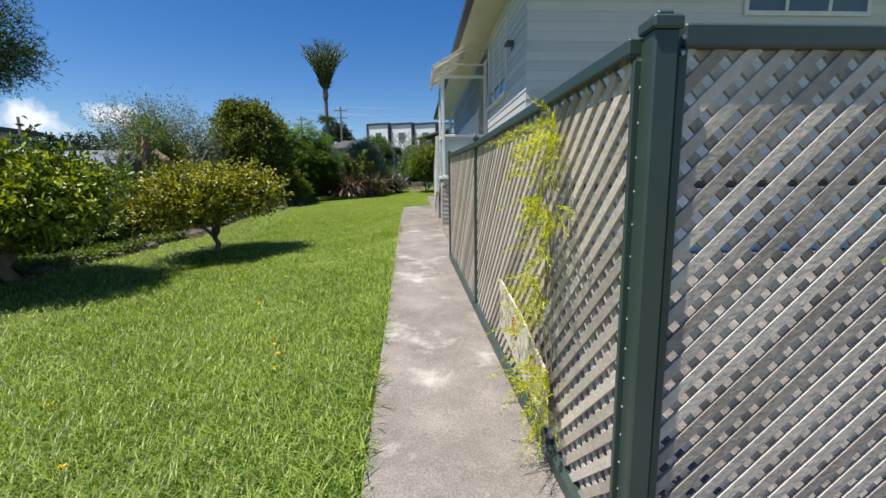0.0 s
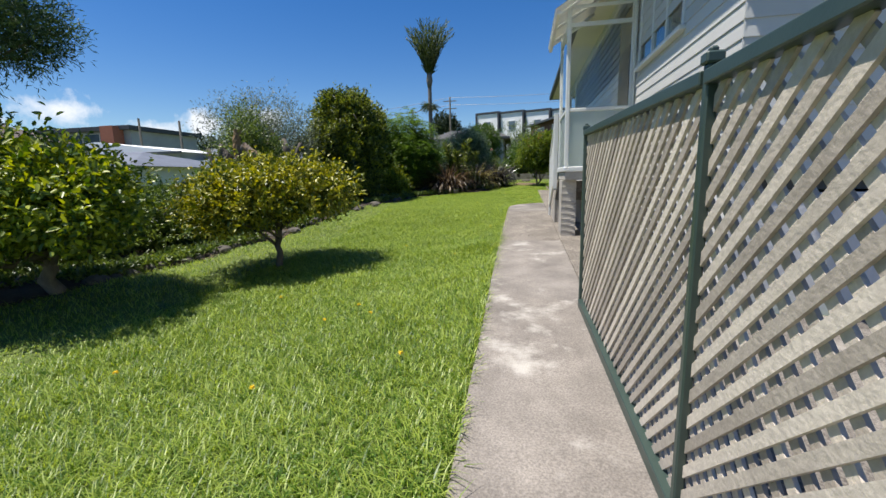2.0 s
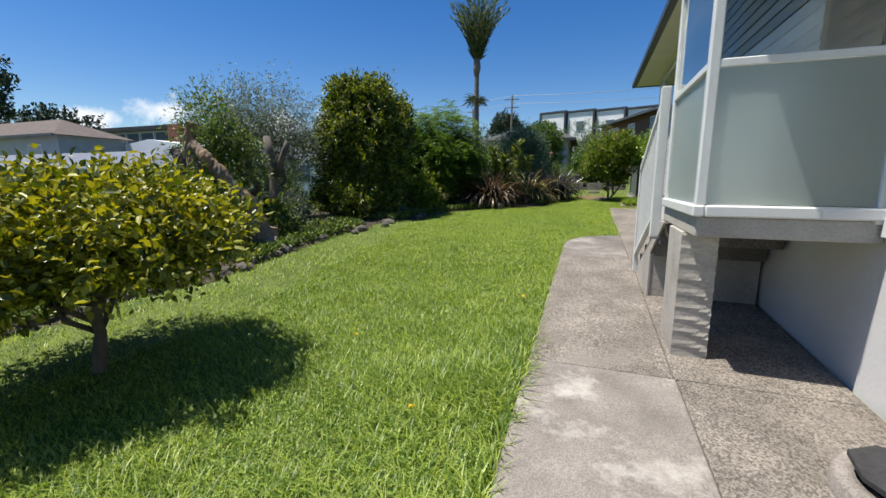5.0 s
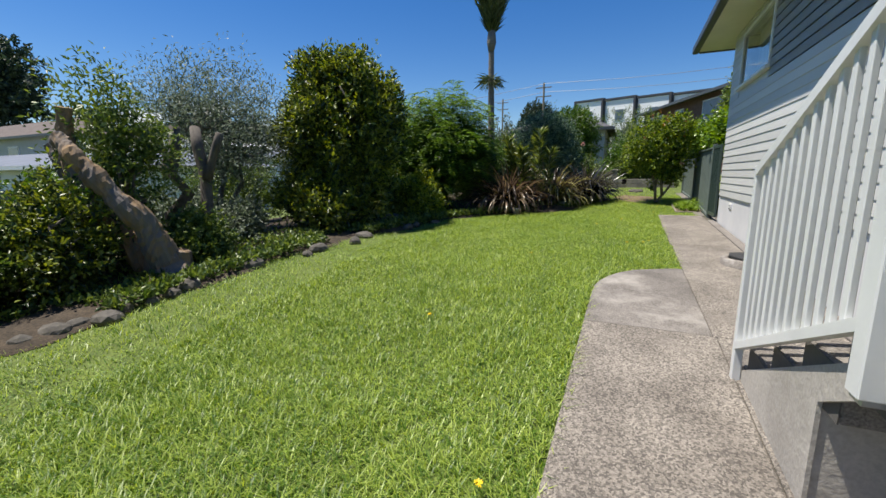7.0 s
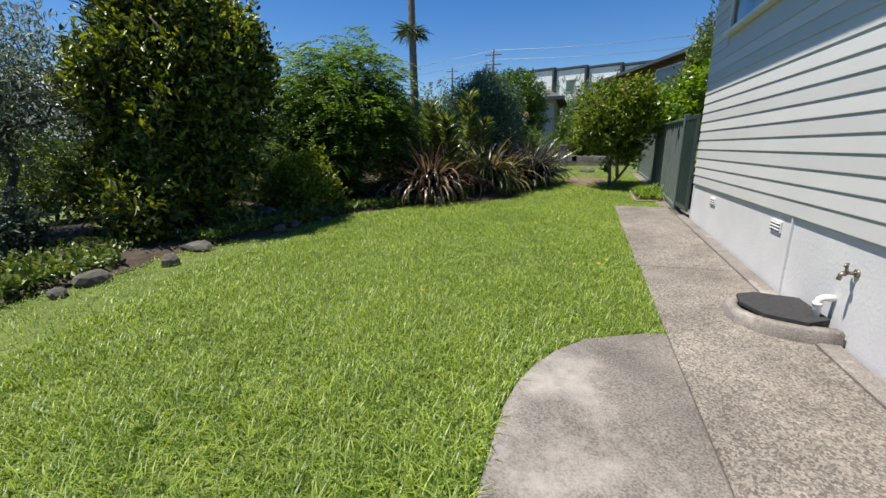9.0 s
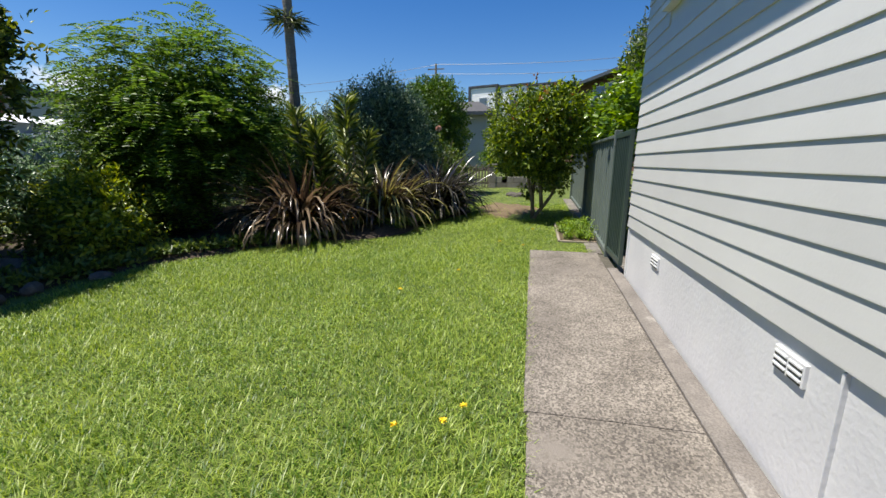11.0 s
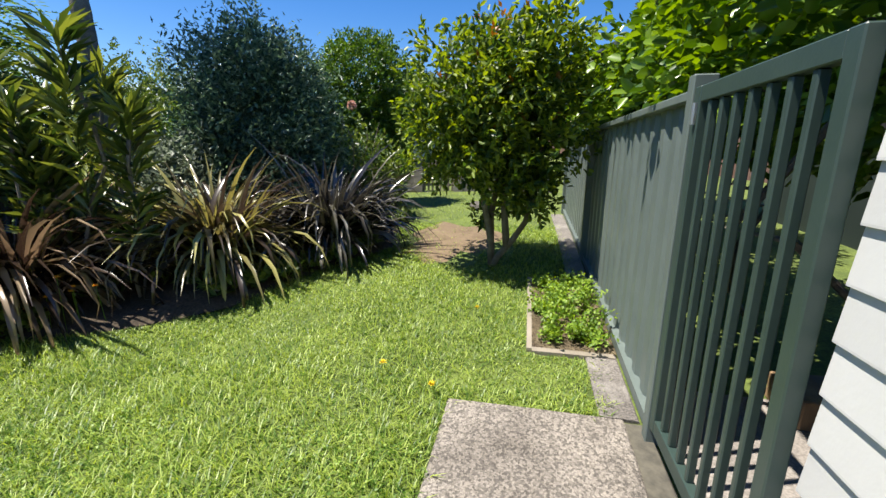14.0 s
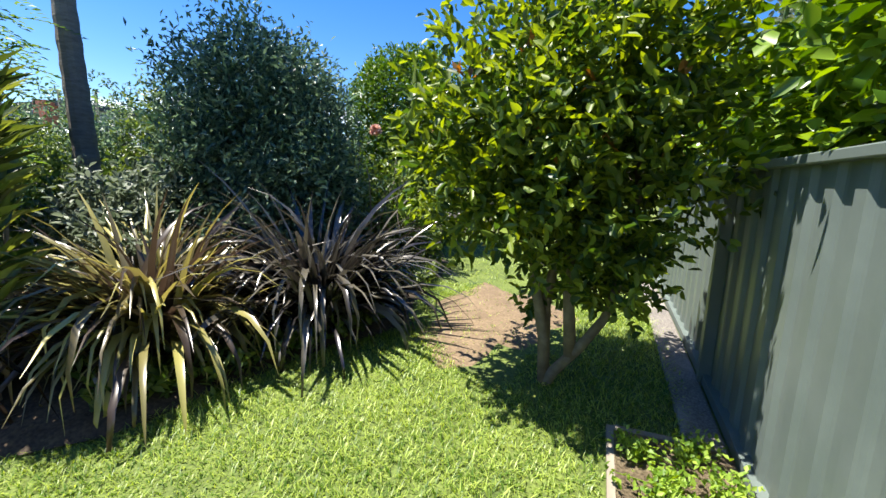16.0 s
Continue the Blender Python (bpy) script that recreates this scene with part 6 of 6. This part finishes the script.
def build_back_wall():
    y0 = 27.9
    zb = 1.1
    w = part("wall_north", box(-3.6, 1.44, y0, y0 + 0.2, zb - 0.2, zb + 0.10, 0.01), M_BLOCK)
    tagged(w, "low grey concrete block garden wall", "garden wall", kind="structure")
    for a, b, rows in ((-3.6, -1.95, 2), (-0.75, 1.44, 2)):
        for r in range(rows):
            x = a + (0.0 if r % 2 else -0.0)
            while x < b - 0.05:
                e = min(x + 0.39, b)
                settle(part("block", box(x + 0.004, e - 0.004, y0 - 0.004, y0 + 0.19, zb + 0.104 + r * 0.2, zb + 0.10 + (r + 1) * 0.2 - 0.004, 0.005), M_BLOCK), w)
                x += 0.39 if not (r % 2 and x == a) else 0.2
    for x in (-1.85, -0.85):
        p = thing("gate_pillar", (x, y0 + 0.1, zb), "grey concrete block gate pillar", "pillar", "gate pillars")
        for r in range(4):
            wp("block", box(x - 0.11, x + 0.11, y0 - 0.02, y0 + 0.2, zb + 0.1 + r * 0.19, zb + 0.286 + r * 0.19, 0.006), M_BLOCK, p)
        wp("cap", box(x - 0.13, x + 0.13, y0 - 0.04, y0 + 0.22, zb + 0.862, zb + 0.91, 0.008), M_BLOCK, p)
    g = thing("garden_gate", (-1.35, y0 + 0.1, zb + 0.12), "low weathered timber garden gate", "gate")
    for z in (0.25, 0.72):
        wp("rail", box(-1.73, -0.97, y0 + 0.06, y0 + 0.1, zb + z, zb + z + 0.06, 0.004), M_TIMBER, g)
    for k in range(8):
        x = -1.7 + k * 0.1
        wp("picket", box(x - 0.025, x + 0.025, y0 + 0.04, y0 + 0.06, zb + 0.14, zb + 0.85 + 0.03 * (k % 2), 0.004), M_TIMBER, g)
    f = thing("timber_fence", (-6, 26.6, 1.1), "dark paling fence behind the garden", "fence")
    for k in range(60):
        x = -3.0 - k * 0.14
        wp("paling", box(x - 0.065, x + 0.065, 26.7, 26.72, 0.9, 2.45 + 0.01 * (k % 3), 0), M_FENCEDK, f)
    wp("rail", box(-11.5, -2.9, 26.72, 26.77, 2.2, 2.28, 0), M_FENCEDK, f)


# ---- neighbouring buildings ----
def far_window(parent, x0, x1, y, z0, z1):
    w = wp("window", box(x0 - 0.08, x1 + 0.08, y - 0.06, y + 0.02, z0 - 0.08, z1 + 0.08, 0), M_TRIM, parent)
    wp("pane", box(x0, x1, y - 0.075, y - 0.05, z0, z1, 0), M_FARGLASS, w)


def gable_house(name, x0, x1, y0, y1, z0, z1, ridge, wall_m, roof_m, label, along="x", windows=(), over=0.5, hip=1.5):
    h = thing(name, ((x0 + x1) / 2, (y0 + y1) / 2, z0), label, "house")
    wp("wall", box(x0, x1, y0, y1, z0, z1, 0), wall_m, h)
    a, b, c, d = x0 - over, x1 + over, y0 - over, y1 + over
    if along == "x":
        v = [(a, c, z1), (b, c, z1), (b, d, z1), (a, d, z1), (a + hip, (c + d) / 2, ridge), (b - hip, (c + d) / 2, ridge)]
        f = [(0, 1, 5, 4), (1, 2, 5), (2, 3, 4, 5), (3, 0, 4), (3, 2, 1, 0)]
    else:
        v = [(a, c, z1), (b, c, z1), (b, d, z1), (a, d, z1), ((a + b) / 2, c + 0.02, ridge), ((a + b) / 2, d, ridge)]
        f = [(0, 4, 5, 3), (1, 2, 5, 4), (0, 1, 4), (2, 3, 5), (3, 2, 1, 0)]
    settle(mesh_part("roof", v, f, roof_m), h)
    wp("gutter", box(a - 0.05, b + 0.05, c - 0.1, c, z1 - 0.12, z1 + 0.05, 0), M_TRIM if wall_m is M_WHITEWALL else M_GUTTER, h)
    for q in windows:
        far_window(h, q[0], q[1], y0, q[2], q[3])
    return h


def build_neighbours():
    # three-storey town houses: dark portal frames round white recessed fronts
    for k in range(4):
        h = thing("town_house", (0, 0, 0), "white modern town house in a charcoal portal frame", "town house", "town houses")
        wp("wall", box(0.221, 3.379, 0.0, 8, -1, 7.0, 0), M_WHITEWALL, h)
        wp("party_wall", box(0.0, 0.22, -0.15, 8, -1, 7.05, 0), M_CHAR, h)
        wp("party_wall", box(3.38, 3.6, -0.15, 8, -1, 7.05, 0), M_CHAR, h)
        wp("parapet", box(0.0, 3.6, -0.15, 8, 7.052, 7.25, 0), M_CHAR, h)
        far_window(h, 1.4, 2.3, 0, 4.8, 5.9)
        far_window(h, 1.4, 2.3, 0, 1.9, 3.1)
        h.matrix_basis = pose(-7.0 + k * 3.4, 63.0 - k * 1.0, 3.15 - 0.12 * k, 0, 0, -20)
    h = gable_house("brick_house", 0, 20, 0, 9, -5.2, 0, 1.6, M_BRICK, M_ROOF, "long brown brick house with a dark roof", "x", ((1.5, 3.5, -1.6, -0.5), (5.5, 6.5, -1.9, -0.5), (9.0, 11.5, -2.0, -0.4), (14, 16, -2.0, -0.4)), 0.6)
    h.matrix_basis = pose(0.5, 48.5, 6.6, 0, 0, -69.2) @ Matrix.Translation(h.location)
    gable_house("timber_house", -7.5, -1.8, 36, 42, 1.8, 4.5, 5.5, M_GREYWALL, M_ROOF, "grey house with a pale veranda", "x", ((-4.4, -3.2, 3.4, 4.4),))
    gable_house("timber_house", -1.6, 0.9, 50, 54, 2.0, 5.0, 6.2, M_WHITEWALL, M_GREYWALL, "small white gabled house", "y", ((-0.8, 0.1, 3.4, 4.5),))
    # houses across the lower gardens
    gable_house("timber_house", -41, -17, 17.6, 24.5, -2.0, 2.3, 3.2, M_WHITEWALL, M_TINROOF, "low white weatherboard house with a pale lilac roof", "x", ((-38, -36.5, 0.9, 1.9), (-28.2, -27.2, 1.2, 2.0), (-27.0, -26.0, 1.2, 2.0), (-23, -21.4, 0.9, 1.9)), hip=3.5)
    gable_house("timber_house", -40.6, -26, 30, 38, -2.3, 3.9, 4.9, M_GREYWALL, M_WHITEWALL, "grey gabled house under a shallow white roof", "y", ((-34.5, -33.6, 1.8, 3.2), (-33.2, -32.3, 1.8, 3.2), (-29.9, -29, 1.8, 3.2)))
    gable_house("timber_house", -29, -17, 32, 40, -2.2, 3.3, 4.6, M_WHITEWALL, M_TINROOF, "white house with a low pale roof", "x", ((-27, -25, 1.6, 2.8), (-22, -20, 1.6, 2.8)))
    gable_house("timber_house", -17, -6.5, 30, 37, -1.2, 2.4, 3.4, M_GREYWALL, M_TINROOF, "pale roofed house behind the garden", "x", ((-14, -12, 1.4, 2.4),))
    m = thing("modern_house", (-56, 48, -1), "dark grey flat-roofed two-storey house", "house")
    wp("wall", box(-70, -45.5, 44, 54, -2, 7.9, 0), M_GREYWALL, m)
    wp("roof", box(-70.5, -45, 43.4, 54.5, 7.9, 8.4, 0), M_CHAR, m)
    for k in range(5):
        far_window(m, -62.5 + k * 2.6, -60.4 + k * 2.6, 44, 6.2, 7.6)
    wp("chimney", box(-48.2, -46.4, 42.6, 43.9, 5.0, 8.3, 0), M_RED, m, "red brick chimney")
    gable_house("timber_house", -66, -36.0, 25, 29.5, -2.4, 4.9, 6.4, M_GREYWALL, M_BROWNROOF, "brown house with a dark brown tiled roof", "x", ((-45, -43.5, 2.9, 4.2), (-39.5, -38, 2.9, 4.2)), hip=4.0)
    # dark boundary fence on the garden side
    f = thing("boundary_fence", (-17, 14, -0.4), "dark green boundary fence below the garden", "fence")
    for k in range(30):
        s0, s1 = k / 30, (k + 1) / 30
        a = Vector((-13.5 - 14 * s0, 16.4 - 2.0 * s0, 0))
        b2 = Vector((-13.5 - 14 * s1, 16.4 - 2.0 * s1, 0))
        v = [(a.x, a.y, -1.6), (b2.x, b2.y, -1.6), (b2.x, b2.y, 1.44), (a.x, a.y, 1.44)]
        v += [(x, y + 0.06, z) for x, y, z in v]
        settle(mesh_part("panel", v, [(0, 1, 2, 3), (7, 6, 5, 4), (3, 2, 6, 7), (0, 4, 5, 1)], M_FENCEDK), f)
    # power poles and lines
    for x, y, zt in ((-10.25, 60.3, 12.4), (-41, 41, 8.6), (-35.5, 40.5, 8.0), (-19.5, 75, 13.5)):
        p = thing("power_pole", (x, y, 0), "tall timber power pole with crossarms", "power pole", "power poles")
        wp("pole", tube(bmesh.new(), [(x, y, 0), (x, y, zt)], [0.16, 0.11], 8), M_TIMBER, p)
        if y > 50:
            for dz in (0.5, 1.5):
                wp("crossarm", box(x - 0.9, x + 0.9, y - 0.06, y + 0.06, zt - dz - 0.1, zt - dz, 0), M_TIMBER, p)
    for z0, z1 in ((11.9, 12.6), (11.0, 11.6)):
        c = thing("power_line", (-10.25, 60.3, z0), "thin overhead power line", "power line", "power lines")
        pts = [(-45 + 70 * k / 16, 66 - 12 * k / 16, z0 + (z1 - z0) * k / 16 - 0.9 * math.sin(math.pi * (k % 8) / 8)) for k in range(17)]
        wp("wire", tube(bmesh.new(), pts, [0.02] * 17, 4), M_GUTTER, c)
    # distant trees and hills
    rng = np.random.default_rng(90)
    for i, (x, y, h, r) in enumerate(((-69.3, 32.3, 19.0, 6.0), (-80, 48, 13, 6), (-12, 66, 11.3, 2.0), (-30, 78, 9.5, 5), (-55, 80, 11, 6), (-20, 90, 11, 6), (-5, 52, 6.6, 2.0), (-14, 44, 5.2, 2.2), (12, 60, 10, 4), (-75, 95, 13, 7))):
        z = float(gz(x, y))
        tree("distant_tree", (x, y, z), [(x, y, h - r * 0.8, r, r, r * 0.8), (x + r * 0.6, y, h - r * 1.3, r * 0.7, r * 0.7, r * 0.7), (x - r * 0.6, y, h - r * 1.2, r * 0.7, r * 0.7, r * 0.7)], "rounded dark green tree in the distance", "tree", L_FAR, 700, 12, 0.07 * r, 0.04 * r, 0.05 * r, 0.3 * r * 0.3, 6, 91 + i, rough=0.35)
    xs = np.linspace(-420, 420, 60)
    v, f = [], []
    for k, x in enumerate(xs):
        h = 10 + 9 * math.sin(x * 0.012 + 1) + 4 * math.sin(x * 0.05) + rng.uniform(0, 1.5)
        v += [(x, 420 - abs(x) * 0.35, -4), (x, 430 - abs(x) * 0.35, max(3, h))]
    f = [(2 * k, 2 * k + 2, 2 * k + 3, 2 * k + 1) for k in range(59)]
    ob = mesh_part("backdrop", v, f, mat("far_hill", (0.03, 0.05, 0.03), (0.07, 0.10, 0.06), 1.0, 0.06), smooth=True)
    tagged(ob, "distant wooded rise on the horizon", "hills", kind="structure")


# ---- lawn ----
def build_lawn():
    rng = np.random.default_rng(99)

    def sample(n, ylo, yhi, xlo):
        y = rng.uniform(ylo, yhi, n)
        x = rng.uniform(xlo, 1.4, n)
        pl = path_left(y)
        a = 0.45 - 0.98 * np.sqrt(np.clip(1 - ((y - 13.3) / 1.24) ** 2, 0, 1))
        right = np.where(y < 13.3, pl, np.where(y < 14.5, a, np.where(y < 19.86, 0.44, 1.30)))
        left = lawn_left(y) + 0.1 * np.sin(y * 3.1) - 0.05
        edge = rng.exponential(0.02, n) - 0.02
        ok = (x < right + np.minimum(edge, 0.04)) & (x > left)
        bare = ((x - 0.0) / 0.65) ** 2 + ((y - 23.1) / 1.0) ** 2 + 0.35 * np.sin(x * 7 + y * 5)
        ok &= (bare > 1) | (rng.uniform(0, 1, n) < 0.10)
        inbed = (x > 0.84) & (y > 20.44) & (y < 21.8)
        ok &= ~inbed
        return x[ok], y[ok]

    sets = []
    for n, ylo, yhi, xlo in ((340000, 0.2, 14.5, -4.2), (280000, 14.5, 24, -4.5), (120000, 0.2, 14.5, -7.2), (60000, 14.5, 27.8, -6.0)):
        sets.append(sample(n, ylo, yhi, xlo))
    x = np.concatenate([s[0] for s in sets])
    y = np.concatenate([s[1] for s in sets])
    n = len(x)
    tuft = 0.5 + 0.5 * np.sin(x * 3.7 + 1.7 * np.sin(y * 2.1)) * np.sin(y * 3.3 + 1.3 * np.sin(x * 2.7))
    near_edge = np.exp(-np.abs(x - path_left(y)) / 0.12) * (y < 13)
    h = rng.uniform(0.022, 0.075, n) * (0.75 + 0.55 * tuft + 0.45 * near_edge)
    tall = np.exp(-(((x + 1.0) / 0.6) ** 2 + ((y - 8.6) / 0.5) ** 2))
    h *= 1 + 1.1 * tall
    h *= np.where(y > 20, 0.7, 1.0) * np.interp(y, (12, 15), (1.0, 0.82))
    z = gz(x, y) + 0.018 * np.sin(x * 2.1 + y * 0.7) * np.sin(y * 1.3 - x * 0.4) * np.clip((path_left(y) - 0.25 - x) / 0.6, 0, 1)
    w = rng.uniform(0, 2 * np.pi, n)
    lean = rng.uniform(0.3, 1.9, n) * h
    d = np.stack([np.cos(w), np.sin(w), 0 * w], 1)
    s = np.stack([-np.sin(w), np.cos(w), 0 * w], 1)
    wd = (rng.uniform(0.0018, 0.0050, n) * np.interp(y, (12, 15), (1.0, 0.78)))[:, None]
    o = np.stack([x, y, z - 0.004], 1)
    up = np.array([0, 0, 1.0])
    m = o + d * (lean * 0.35)[:, None] + up * (h * 0.62)[:, None]
    t = o + d * lean[:, None] + up * (h * 0.92)[:, None]
    v = np.stack([o - s * wd, o + s * wd, m + s * wd * 0.8, m - s * wd * 0.8, t], 1).reshape(-1, 3)
    k = np.arange(n)[:, None] * 5
    tr = np.concatenate([k + [0, 1, 2], k + [0, 2, 3], k + [3, 2, 4]], 1).reshape(-1, 3)
    ob = tri_mesh("grass", v, tr, M_GRASS)
    tagged(ob, "lush sunlit green lawn grass", "grass", kind="stuff")
    # clover and broad-leaved weeds in drifts through the grass
    x, y = sample(190000, 0.2, 19.5, -5.5)
    drift = np.sin(x * 1.9 + 2.1 * np.sin(y * 0.9)) * np.sin(y * 1.5 + 1.7 * np.sin(x * 1.1)) + 0.5 * np.sin(x * 6.1 + y * 4.3) + rng.normal(0, 0.25, len(x))
    x, y = x[drift > 0.15], y[drift > 0.15]
    m = len(x)
    base = np.stack([x, y, gz(x, y) + rng.uniform(0.012, 0.05, m)], 1)
    w = rng.uniform(0, 2 * np.pi, m)
    size = rng.uniform(0.009, 0.021, m)
    ob = leaves("clover", base, np.stack([np.cos(w), np.sin(w), rng.uniform(-0.1, 0.5, m)], 1), size, size * 0.8, L_CLOVER, up=1.6, fold=0.1, seed=101)
    tagged(ob, "low clover and broad weeds in the lawn", "clover", kind="stuff")


build_trees()
build_palm()
build_flax()
build_stump()
build_bed()
build_flowers()
build_planter()
build_back_wall()
build_neighbours()
build_lawn()
